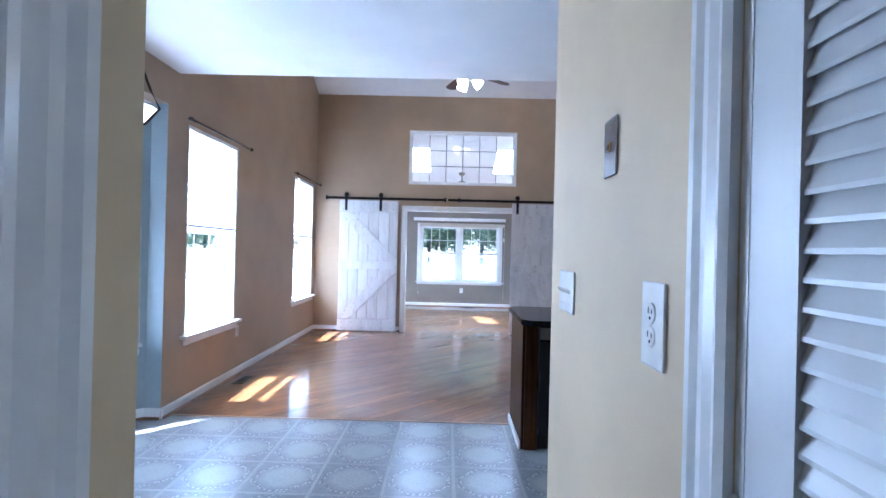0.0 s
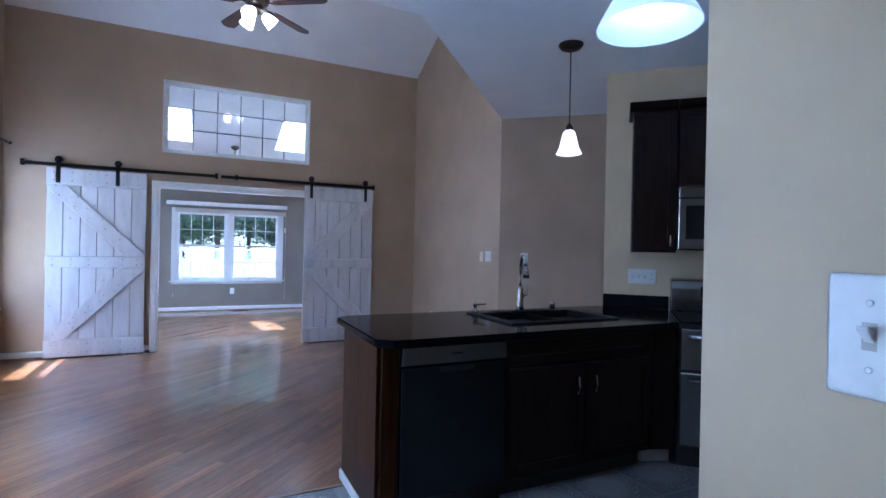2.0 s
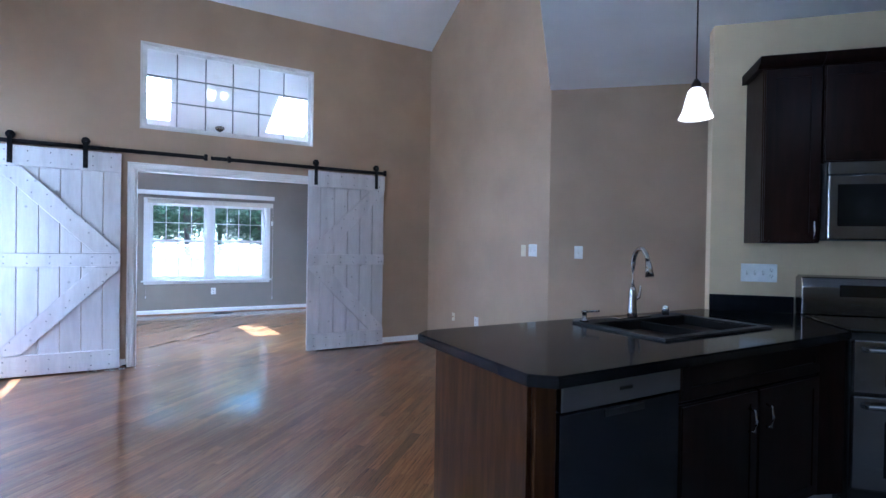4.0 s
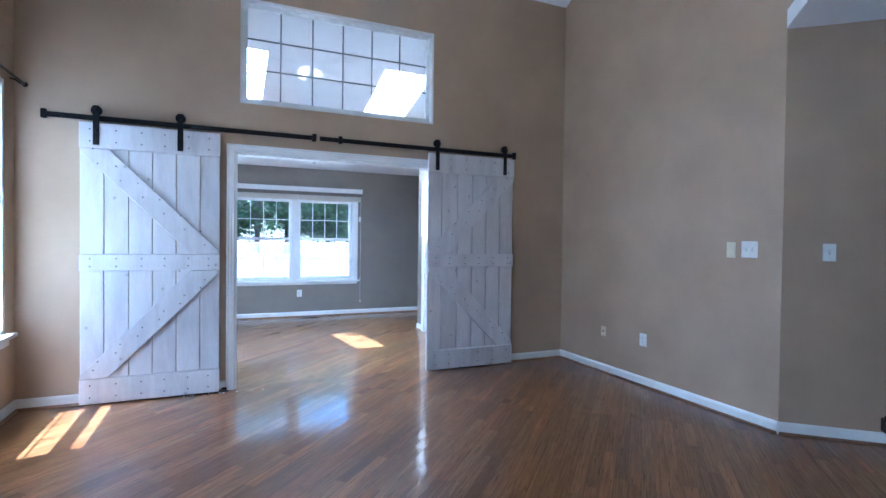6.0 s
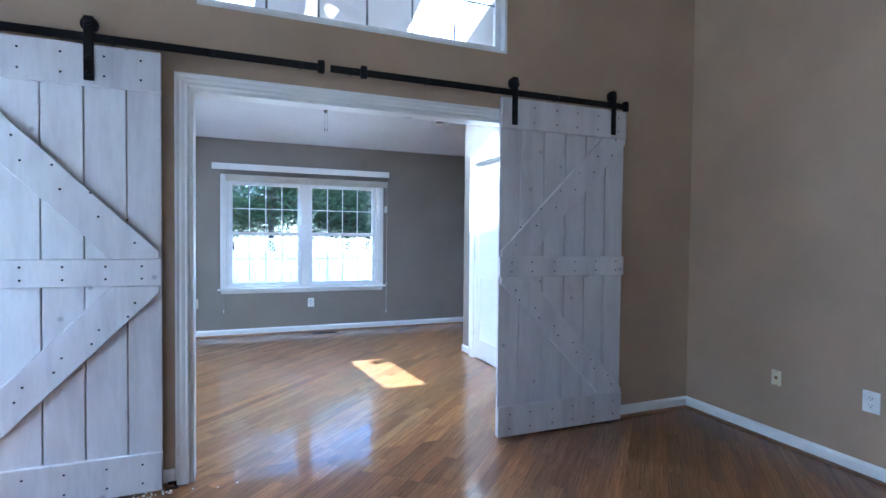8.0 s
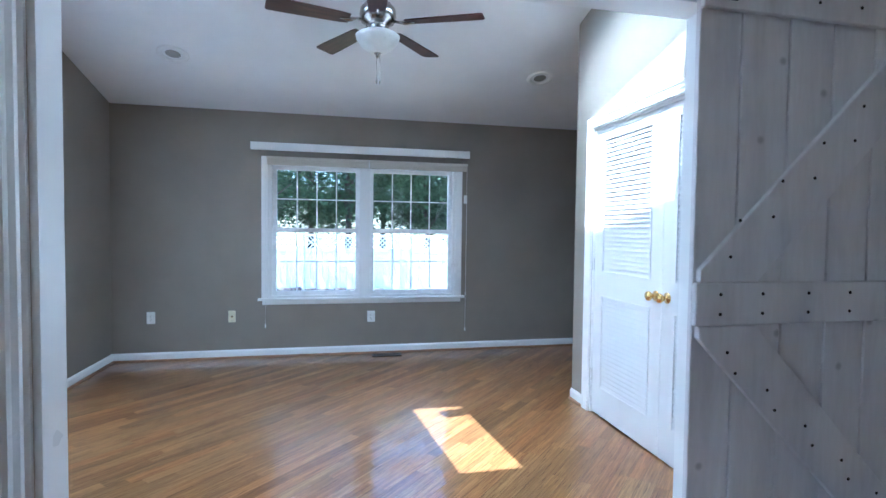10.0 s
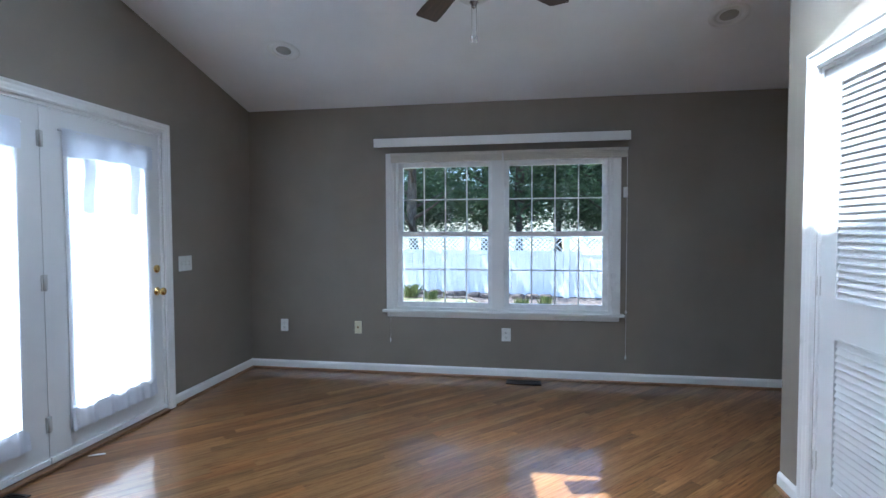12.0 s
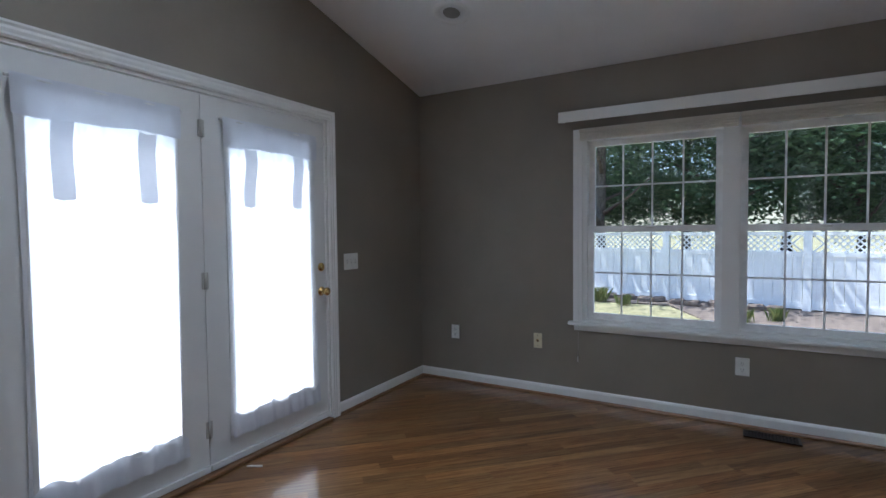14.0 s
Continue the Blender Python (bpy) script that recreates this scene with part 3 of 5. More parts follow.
floor_tile = structure("floor_vinyl", prism([(-0.9, -1.8), (4.85, -1.8), (4.85, 3.50), (-2.0, 3.50), (-2.22, 3.46), (-2.96, 2.72), (-2.96, 1.1), (-2.0, 1.1), (-2.0, -0.05), (-0.9, -0.05)], 2, -0.15, -0.004), VINYL_TILE, "grey vinyl floor with printed medallion tiles", "floor")
ground = structure("ground", prism([(-400, -400), (400, -400), (400, 400), (-400, 400)], 2, -0.9, -0.27), GRASS, "dry lawn round the house", "lawn")
mulch = structure("mulch_bed", prism([(-30, 18.9), (-0.5, 18.8), (0.5, 16.6), (30, 12.5), (30, 14.2), (-17, 23.2), (-30, 23.2)], 2, -0.30, -0.245), MULCH, "bark mulch bed along the fence", "mulch")


# ---- trim ----
def moulding(name, length, at, height=0.085, label="white painted baseboard with a wood shoe"):
    """Baseboard along local x, its face towards local -y."""
    base = thing(name, at, label, "baseboard", "", "structure")
    prof = [(0, 0), (-0.014, 0), (-0.014, height * 0.78), (-0.010, height * 0.9), (-0.004, height), (0, height)]
    part("board", prism(prof, 0, 0, length), TRIM, base)
    part("shoe", prism([(-0.0145, 0.001), (-0.030, 0.001), (-0.030, 0.008), (-0.024, 0.016), (-0.0145, 0.019)], 0, 0, length), SHOE_WOOD, base, "stained wood quarter round")
    return base


moulding("baseboard_west_living", BARN_S - NOOK_Y, pose(W1, NOOK_Y, 0, 0, 0, 90))
moulding("baseboard_barn_left", -0.535 - W1, pose(W1, BARN_S, 0))
moulding("baseboard_barn_right", E1 - 1.46, pose(1.46, BARN_S, 0))
moulding("baseboard_east_living", BARN_S - 5.37, pose(E1, BARN_S, 0, 0, 0, -90))
moulding("baseboard_angled", 2.5, diag)
moulding("baseboard_bay", 1.125, BAY)
moulding("baseboard_bay_return", 0.125, pose(W1 - 0.125, NOOK_Y - 0.003, 0))
moulding("baseboard_sunroom_north", 3.4 - W2, pose(W2, N2, 0))
moulding("baseboard_sunroom_west", N2 - 10.65, pose(W2, 10.65, 0, 0, 0, 90))
moulding("baseboard_sunroom_west_south", 8.63 - BARN_N, pose(W2, BARN_N, 0, 0, 0, 90))
moulding("baseboard_closet", 10.04 - 9.855, pose(2.06, 10.04, 0, 0, 0, -90))
moulding("baseboard_hall_right", 1.156 - 0.21, pose(0.6, 1.156, 0, 0, 0, -90))

CASING = [(0, 0), (0.0, -0.012), (0.010, -0.018), (0.020, -0.014), (0.034, -0.017), (0.046, -0.015), (0.056, -0.020), (0.066, -0.020), (0.068, 0)]


def casing(name, width, height, at, mat=None, wide=1.0, label="white moulded door casing"):
    """Three-sided moulded casing round an opening, in the local xz plane, its face towards -y; inner edges at x=0 and x=width."""
    t = thing(name, at, label, "door casing", "", "structure")
    prof = [(u * wide, d) for u, d in CASING]
    w = prof[-1][0]

    def leg(flip):
        bm = bmesh.new()
        rows = []
        for u, d in prof:
            x = width + u if flip else -u
            rows.append((bm.verts.new((x, d, 0)), bm.verts.new((x, d, height + u))))
        for a, b in zip(rows, rows[1:] + rows[:1]):
            bm.faces.new((a[0], b[0], b[1], a[1]))
        bm.faces.new([r[0] for r in rows])
        bm.faces.new([r[1] for r in rows][::-1])
        bmesh.ops.recalc_face_normals(bm, faces=bm.faces[:])
        return bm
    part("jamb_casing", leg(False), mat or TRIM, t)
    part("jamb_casing", leg(True), mat or TRIM, t)
    bm = bmesh.new()
    rows = [(bm.verts.new((-u, d, height + u)), bm.verts.new((width + u, d, height + u))) for u, d in prof]
    for a, b in zip(rows, rows[1:] + rows[:1]):
        bm.faces.new((a[0], b[0], b[1], a[1]))
    bm.faces.new([r[0] for r in rows])
    bm.faces.new([r[1] for r in rows][::-1])
    bmesh.ops.recalc_face_normals(bm, faces=bm.faces[:])
    part("head_casing", bm, mat or TRIM, t)
    return t


def jamb_liner(name, width, height, depth, at, label="white gloss door jamb"):
    """Lining of an opening: local x across, y into the wall."""
    t = thing(name, at, label, "door jamb", "", "structure")
    part("side_jamb", box(-0.0, 0.018, 0.002, depth, 0, height), TRIM, t)
    part("side_jamb", box(width - 0.018, width, 0.002, depth, 0, height), TRIM, t)
    part("head_jamb", box(0.018, width - 0.018, 0.002, depth, height - 0.018, height), TRIM, t)
    return t


casing("trim_barn_opening", 1.855, 2.035, pose(-0.465, BARN_S, 0))
casing("trim_barn_opening_back", 1.855, 2.035, pose(1.39, BARN_N, 0, 0, 0, 180))
jamb_liner("jamb_barn_opening", 1.855, 2.035, BARN_N - BARN_S - 0.004, pose(-0.465, BARN_S, 0))
casing("trim_french_doors", 1.865, 2.055, pose(W2, 8.71, 0, 0, 0, 90))
jamb_liner("jamb_french_doors", 1.865, 2.055, 0.14, pose(W2, 8.71, 0, 0, 0, 90))
casing("trim_closet", 1.565, 2.055, pose(2.06, 9.765, 0, 0, 0, -90), wide=1.2)
jamb_liner("jamb_closet", 1.565, 2.055, 0.11, pose(2.06, 9.765, 0, 0, 0, -90))
casing("trim_hall_closet", 0.835, 2.04, pose(0.6, 0.115, 0, 0, 0, -90), wide=1.3)
jamb_liner("jamb_hall_closet", 0.835, 2.04, 0.115, pose(0.6, 0.115, 0, 0, 0, -90))
casing("trim_hall_left", 0.865, 2.04, pose(-0.045, -1.05, 0, 0, 0, 90), wide=1.45)
jamb_liner("jamb_hall_left", 0.865, 2.04, 0.115, pose(-0.045, -1.05, 0, 0, 0, 90))


# ---- windows ----
def sash(parent, x0, x1, z0, z1, y, cols, rows, rail=0.042, mat=None, bar=0.012, bar_mat=None):
    """One glazed sash with muntins: frame, bars and a pane."""
    bm = bmesh.new()
    add_box(bm, x0, x0 + rail, y, y + 0.035, z0, z1)
    add_box(bm, x1 - rail, x1, y, y + 0.035, z0, z1)
    add_box(bm, x0 + rail, x1 - rail, y, y + 0.035, z0, z0 + rail)
    add_box(bm, x0 + rail, x1 - rail, y, y + 0.035, z1 - rail, z1)
    s = part("sash", bm, mat or VINYL_WHITE, parent)
    gx0, gx1, gz0, gz1 = x0 + rail, x1 - rail, z0 + rail, z1 - rail
    for k in range(1, cols):
        c = gx0 + (gx1 - gx0) * k / cols
        part("muntin", box(c - bar / 2, c + bar / 2, y + 0.0135, y + 0.0205, gz0, gz1), bar_mat or VINYL_WHITE, s)
    for k in range(1, rows):
        c = gz0 + (gz1 - gz0) * k / rows
        part("muntin", box(gx0, gx1, y + 0.013, y + 0.021, c - bar / 2, c + bar / 2), bar_mat or VINYL_WHITE, s)
    g = part("pane", box(gx0 - 0.004, gx1 + 0.004, y + 0.015, y + 0.019, gz0 - 0.004, gz1 + 0.004), GLASS, s)
    g.visible_shadow = False
    return s


def double_hung(parent, x0, x1, z0, z1, depth, cols=4, rows=2, meet=0.5):
    zm = z0 + (z1 - z0) * meet
    sash(parent, x0, x1, zm - 0.02, z1, depth + 0.045, cols, rows)
    sash(parent, x0, x1, z0, zm + 0.02, depth, cols, rows)
    bm = box((x0 + x1) / 2 - 0.03, (x0 + x1) / 2 + 0.03, depth - 0.012, depth, zm + 0.002, zm + 0.016, 0.003)
    part("sash_lock", bm, PLATE, parent)


def recessed_window(name, width, z0, z1, at, label):
    """A drywall-recessed double-hung window; local x across, -y into the room."""
    t = thing(name, at, label, "window", "tall windows with half-lowered shades", "structure")
    bm = bmesh.new()
    for a, b, c, d in ((0, 0.03, z0, z1), (width - 0.03, width, z0, z1), (0.03, width - 0.03, z1 - 0.03, z1), (0.03, width - 0.03, z0, z0 + 0.03)):
        add_box(bm, a, b, 0.004, 0.188, c, d)
    part("window_frame", bm, TRIM, t)
    double_hung(t, 0.03, width - 0.03, z0 + 0.03, z1 - 0.03, 0.100, 3, 2, 0.5)
    part("window_sill", box(-0.06, width + 0.06, -0.055, 0.098, z0 - 0.028, z0 + 0.002, 0.006, 2), TRIM, t)
    part("apron", box(-0.03, width + 0.03, -0.016, -0.001, z0 - 0.085, z0 - 0.028, 0.004), TRIM, t)
    return t


def pleated_shade(width, z0, z1, at, label):
    t = thing("cellular_shade", at, label, "window shade", "half-lowered window shades")
    bm = bmesh.new()
    n = int((z1 - z0) / 0.019)
    rows = []
    for k in range(n + 1):
        z = z1 - 0.03 - (z1 - z0 - 0.05) * k / n
        y = -0.006 if k % 2 else 0.010
        rows.append((bm.verts.new((0.012, y, z)), bm.verts.new((width - 0.012, y, z))))
    for a, b in zip(rows, rows[1:]):
        bm.faces.new((a[0], b[0], b[1], a[1]))
    part("pleats", bm, SHADE, t)
    part("head_rail", box(0.008, width - 0.008, -0.012, 0.022, z1 - 0.03, z1 - 0.002, 0.003), VINYL_WHITE, t)
    part("bottom_rail", box(0.010, width - 0.010, -0.011, 0.016, z0, z0 + 0.026, 0.004), SHADE_RAIL, t, "grey bottom rail")
    return t


def curtain_rod(length, at):
    t = thing("curtain_rod", at, "thin dark bronze curtain rod with scrolled ends", "curtain rod", "curtain rods over the windows")
    part("rod", tube([(0, -0.07, 0), (length, -0.07, 0)], 0.009), BRONZE, t)
    for x in (0, length):
        part("finial", lathe([(0.004, -0.03), (0.014, -0.02), (0.020, -0.005), (0.010, 0.006), (0.018, 0.016), (0.006, 0.03)], 12, pose(x, -0.07, 0, 0, 90, 0)), BRONZE, t)
    for x in (0.07, length - 0.07):
        bm = tube([(x, -0.002, 0.02), (x, -0.035, 0.012), (x, -0.066, -0.012)], 0.006, 8)
        part("bracket", bm, BRONZE, t)
    return t


for k, (y0, y1, z0, z1) in enumerate(WEST_WINDOWS):
    at = pose(W1, y0, 0, 0, 0, 90)
    recessed_window(f"window_{k + 1}", y1 - y0, z0, z1, at, "white double-hung window in a tan wall, flooded with daylight")
    pleated_shade(y1 - y0, 1.52, z1, at @ pose(0, 0.02, 0), "white pleated cellular shade lowered over the upper half of a window")
    curtain_rod(1.26, at @ pose(-0.10, 0, 2.41))
at = BAY @ pose(0.17, 0, 0)
recessed_window("window_3", 0.86, 0.60, 2.31, at, "white double-hung bay window, flooded with daylight")
pleated_shade(0.86, 1.50, 2.31, at @ pose(0, 0.02, 0), "white pleated shade half lowered over the bay window")

# the double window of the sunroom
w4 = thing("window_4", pose(0, N2, 0), "white double window with divided panes looking onto the garden", "window", "", "structure")
bm = bmesh.new()
for a, b, c, d in ((-0.44, -0.41, 0.60, 1.99), (1.48, 1.51, 0.60, 1.99), (-0.41, 1.48, 1.96, 1.99), (-0.41, 1.48, 0.60, 0.625)):
    add_box(bm, a, b, 0.004, 0.145, c, d)
part("window_frame", bm, TRIM, w4)
part("mullion", box(0.475, 0.578, -0.012, 0.12, 0.625, 1.96), TRIM, w4)
double_hung(w4, -0.41, 0.475, 0.625, 1.96, 0.04, 4, 2, 0.505)
double_hung(w4, 0.578, 1.48, 0.625, 1.96, 0.04, 4, 2, 0.505)
for x0, x1, z0, z1 in ((-0.507, -0.435, 0.60, 2.04), (1.505, 1.577, 0.60, 2.04), (-0.435, 1.505, 1.975, 2.04)):
    part("casing", box(x0, x1, -0.018, -0.001, z0, z1, 0.004), TRIM, w4)
part("window_sill", box(-0.54, 1.61, -0.05, 0.04, 0.578, 0.602, 0.006, 2), TRIM, w4)
part("apron", box(-0.50, 1.57, -0.017, -0.001, 0.535, 0.578, 0.004), TRIM, w4)

val = thing("valance_board", pose(0, N2, 0), "plain white valance board mounted above the window", "valance")
part("board", box(-0.60, 1.64, -0.085, -0.070, 2.09, 2.168, 0.003), TRIM, val)
for x in (-0.59, 1.615):
    part("bracket", box(x, x + 0.015, -0.070, -0.001, 2.10, 2.16), TRIM, val)
for x0, x1 in ((-0.45, 0.565), (0.572, 1.625)):
    sh = thing("rolled_up_shade", pose(x0, N2 - 0.02, 0), "cream fabric shade drawn fully up at the window head", "window shade", "drawn-up fabric shades")
    L = x1 - x0
    part("head_rail", box(0, L, -0.045, -0.004, 2.005, 2.035, 0.004), CREAM_SHADE, sh)
    for j in range(3):
        part("fold", box(0.004, L - 0.004, -0.048 + 0.004 * j, -0.008, 1.952 + 0.0178 * j, 1.9685 + 0.0178 * j, 0.006, 2), CREAM_SHADE, sh)
cord = thing("shade_cord", pose(1.622, N2 - 0.03, 0), "thin white shade cord with a tassel and a cleat", "cord", "shade cords")
part("cord", tube([(0, 0, 2.0), (0.002, 0, 1.3), (0, 0.004, 0.24)], 0.0022, 6), PLATE, cord)
part("tassel", lathe([(0.003, 0.25), (0.008, 0.235), (0.007, 0.215)], 10), PLATE, cord)
part("tassel", lathe([(0.003, 0.64), (0.008, 0.63), (0.007, 0.61)], 10), PLATE, cord)
part("cleat", box(-0.028, 0.008, -0.002, 0.028, 1.61, 1.70, 0.006, 2), PLATE, cord)
cord = thing("shade_cord", pose(-0.467, N2 - 0.03, 0), "thin white shade cord with a small tassel", "cord", "shade cords")
part("cord", tube([(0, 0, 2.0), (0, 0.012, 0.57), (0, 0.004, 0.33)], 0.0015, 6), PLATE, cord)
part("tassel", lathe([(0.003, 0.34), (0.006, 0.33), (0.005, 0.30)], 8), PLATE, cord)

cord = thing("shade_cord", BAY @ pose(1.065, -0.03, 0), "thin white shade cord hanging below the bay window", "cord", "shade cords")
part("cord", tube([(0, 0, 1.5), (0, -0.03, 0.64), (0, 0.004, 0.55)], 0.0018, 6), PLATE, cord)
part("tassel", lathe([(0.004, 0.56), (0.010, 0.545), (0.008, 0.505)], 10), PLATE, cord)

# interior transom window
tr = thing("window_5", pose(0, BARN_S, 0), "high interior window with eighteen small panes", "window", "", "structure")
bm = bmesh.new()
for a, b, c, d in ((-0.43, -0.412, 2.46, 3.36), (1.339, 1.357, 2.46, 3.36), (-0.412, 1.339, 3.342, 3.36), (-0.412, 1.339, 2.46, 2.478)):
    add_box(bm, a, b, 0.003, 0.117, c, d)
part("window_frame", bm, TRIM, tr)
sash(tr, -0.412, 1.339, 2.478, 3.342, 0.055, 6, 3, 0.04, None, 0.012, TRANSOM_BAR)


# ---- barn doors ----
def plank_shape(outline, y0, y1):
    return prism(outline, 1, y0, y1, 0.003)


def nail_heads(spots, y):
    bm = bmesh.new()
    for x, z in spots:
        add_lathe(bm, [(0.0055, 0), (0.0055, 0.002), (0.003, 0.0035)], 7, pose(x, y, z, 90, 0, 0))
    return bm


def barn_door(at, mirrored, label):
    """A plank door with a K brace; local x from 0 to 0.975, front towards -y."""
    t = thing("sliding_barn_door", at, label, "barn door", "pair of barn doors")
    W, H = 0.975, 2.155
    edges = [0.0, 0.158, 0.322, 0.484, 0.652, 0.826, W]
    rail_rows = ((1.963, 2.155), (1.022, 1.152), (0.0, 0.193))

    def X(x):
        return W - x if mirrored else x
    for a, b in zip(edges, edges[1:]):
        u, v = sorted((X(a), X(b)))
        part("plank", box(u + 0.0025, v - 0.0025, 0, 0.020, 0.004, H - 0.004, 0.003), BARN_WOOD, t)
    for z0, z1 in rail_rows:
        part("rail", box(0, W, -0.020, 0, z0, z1, 0.003), BARN_WOOD, t)
    hi = [(0.005, 1.961), (0.195, 1.961), (W - 0.012, 1.19), (W - 0.012, 1.154), (0.76, 1.154), (0.005, 1.93)]
    lo = [(0.005, 0.195), (0.19, 0.195), (W - 0.012, 0.985), (W - 0.012, 1.020), (0.76, 1.020), (0.005, 0.225)]
    for o in (hi, lo):
        part("brace", plank_shape([(X(x), z) for x, z in o], -0.020, 0), BARN_WOOD, t)
    spots = []
    for z0, z1 in rail_rows:
        for x in (0.07, 0.24, 0.41, 0.57, 0.74, 0.89):
            spots += [(X(x), z0 + 0.05), (X(x), z1 - 0.05)] if z1 - z0 > 0.15 else [(X(x), z0 + 0.035), (X(x), z1 - 0.035)]
    for k in range(6):
        u = 0.09 + 0.80 * k / 5.4
        zt = 1.93 - (u - 0.06) * 0.83
        spots += [(X(u), zt + 0.05), (X(u + 0.03), zt - 0.06), (X(u), 0.235 + (u - 0.06) * 0.83 - 0.0), (X(u + 0.03), 0.30 + (u - 0.06) * 0.83)]
    part("nail_heads", nail_heads(spots, -0.020), BLACK_IRON, t, "small black screw heads")
    for x in ((0.11, 0.68) if not mirrored else (0.09, 0.86)):
        h = part("hanger", box(x - 0.021, x + 0.021, -0.028, -0.0205, 1.985, 2.285, 0.004), BLACK_IRON, t, "black iron strap hanger")
        part("wheel", lathe([(0.030, -0.010), (0.037, -0.010), (0.037, -0.003), (0.030, -0.003), (0.030, 0.003), (0.037, 0.003), (0.037, 0.010), (0.030, 0.010)], 20, pose(x, -0.002, 2.250, 90, 0, 0)), BLACK_IRON, h)
        for z in (2.02, 2.09, 2.250):
            part("bolt", lathe([(0.012, 0), (0.012, 0.005), (0.006, 0.009)], 6, pose(x, -0.028, z, 90, 0, 0)), BLACK_IRON, h)
    return t


barn_door(pose(-1.557, 7.752, 0.012), False, "whitewashed pine plank barn door with a K brace, slid open beside a window")
barn_door(pose(1.290, 7.752, 0.012), True, "whitewashed pine plank barn door with a K brace, slid open away from the windows")
for x0, x1, stops in ((-1.79, 0.20, (-1.775, 0.185)), (0.235, 2.285, (0.42, 2.27))):
    r = thing("barn_door_rail", pose(0, BARN_S, 2.205), "black iron sliding door rail on wall spacers", "door rail", "sliding door rails")
    part("bar", box(x0, x1, -0.052, -0.046, -0.02, 0.02, 0.001), BLACK_IRON, r)
    for k in range(5):
        x = x0 + 0.12 + (x1 - x0 - 0.24) * k / 4
        part("spacer", lathe([(0.011, 0), (0.011, 0.046)], 12, pose(x, 0, 0, 90, 0, 0)), BLACK_IRON, r)
        part("bolt", lathe([(0.013, 0.052), (0.013, 0.057), (0.007, 0.061)], 6, pose(x, 0, 0, 90, 0, 0)), BLACK_IRON, r)
    for x in stops:
        part("end_stop", box(x - 0.018, x + 0.018, -0.066, -0.038, -0.032, 0.036, 0.004), BLACK_IRON, r)


for x in (-0.545, 1.475):
    g = thing("door_floor_guide", pose(x, 7.762, 0), "small black floor guide under a barn door", "door guide", "barn door floor guides")
    part("base", box(-0.03, 0.03, -0.012, 0.034, 0.0, 0.005, 0.001), BLACK_IRON, g)
    part("lip", box(-0.02, 0.02, 0.013, 0.017, 0.005, 0.03, 0.001), BLACK_IRON, g)


# ---- louvered doors ----
def knob(parent, at, mat=None):
    k = part("knob", lathe([(0.031, 0), (0.031, 0.005), (0.012, 0.010), (0.010, 0.028), (0.021, 0.036), (0.0285, 0.048), (0.026, 0.060), (0.012, 0.066), (0.003, 0.067)], 20), mat or BRASS, parent, "polished brass knob", at)
    return k


def hinge(parent, x, y, z):
    bm = tube([(x, y, z - 0.045), (x, y, z + 0.045)], 0.006, 8)
    add_box(bm, x - 0.016, x + 0.016, y + 0.001, y + 0.004, z - 0.044, z + 0.044)
    part("hinge", bm, HINGE, parent, "small metal hinge")


def louver_door(at, width, panels, pitch, label, group="", thick=0.034, st=0.108):
    """A louvered door leaf, local x 0..width, front at y=0 towards -y. panels: (z0, z1) of each louvered field."""
    t = thing("louvered_door", at, label, "door", group)
    H = 2.035
    bm = bmesh.new()
    add_box(bm, 0, st, 0, thick, 0.012, H)
    add_box(bm, width - st, width, 0, thick, 0.012, H)
    zs = [0.012] + [z for p in sorted(panels) for z in p] + [H]
    for a, b in zip(zs[0::2], zs[1::2]):
        add_box(bm, st, width - st, 0, thick, a, b)
    part("door_frame", bm, DOOR_WHITE, t)
    for z0, z1 in panels:
        bm = bmesh.new()
        for a, b, c, d in ((st, st + 0.012, z0, z1), (width - st - 0.012, width - st, z0, z1), (st + 0.012, width - st - 0.012, z1 - 0.010, z1), (st + 0.012, width - st - 0.012, z0, z0 + 0.010)):
            add_box(bm, a, b, -0.004, 0.010, c, d)
        part("bead", bm, DOOR_WHITE, t)
        me = mesh_of("slat", prism([(0.000, -0.020), (0.000, -0.0145), (0.012, 0.019), (0.0155, 0.017)], 0, st + 0.002, width - st - 0.002), DOOR_WHITE)
        n = int((z1 - z0 - 0.03) / pitch)
        for k in range(n):
            shared("slat", me, t, pose(0, 0, z0 + 0.026 + (z1 - z0 - 0.046) * k / (n - 1)))
    return t


for k, y in enumerate((9.747, 8.972)):
    d = louver_door(pose(2.070, y, 0, 0, 0, -90), 0.772, ((0.205, 0.868), (1.03, 1.965)), 0.0295, "white louvered closet door, closed, with a brass knob", "pair of closet doors")
    xk = 0.772 - 0.05 if k == 0 else 0.05
    knob(d, pose(xk, 0, 0.945, 90, 0, 0))
    for z in (0.28, 1.08, 1.80):
        hinge(d, -0.010 if k == 0 else 0.782, -0.004, z)
hd = louver_door(pose(0.603, 0.0965, 0, 0, 0, -90), 0.798, ((0.205, 0.868), (1.03, 1.965)), 0.0275, "white louvered hall closet door, closed", st=0.074)
for z in (0.28, 1.05, 1.80):
    hinge(hd, -0.010, -0.004, z)


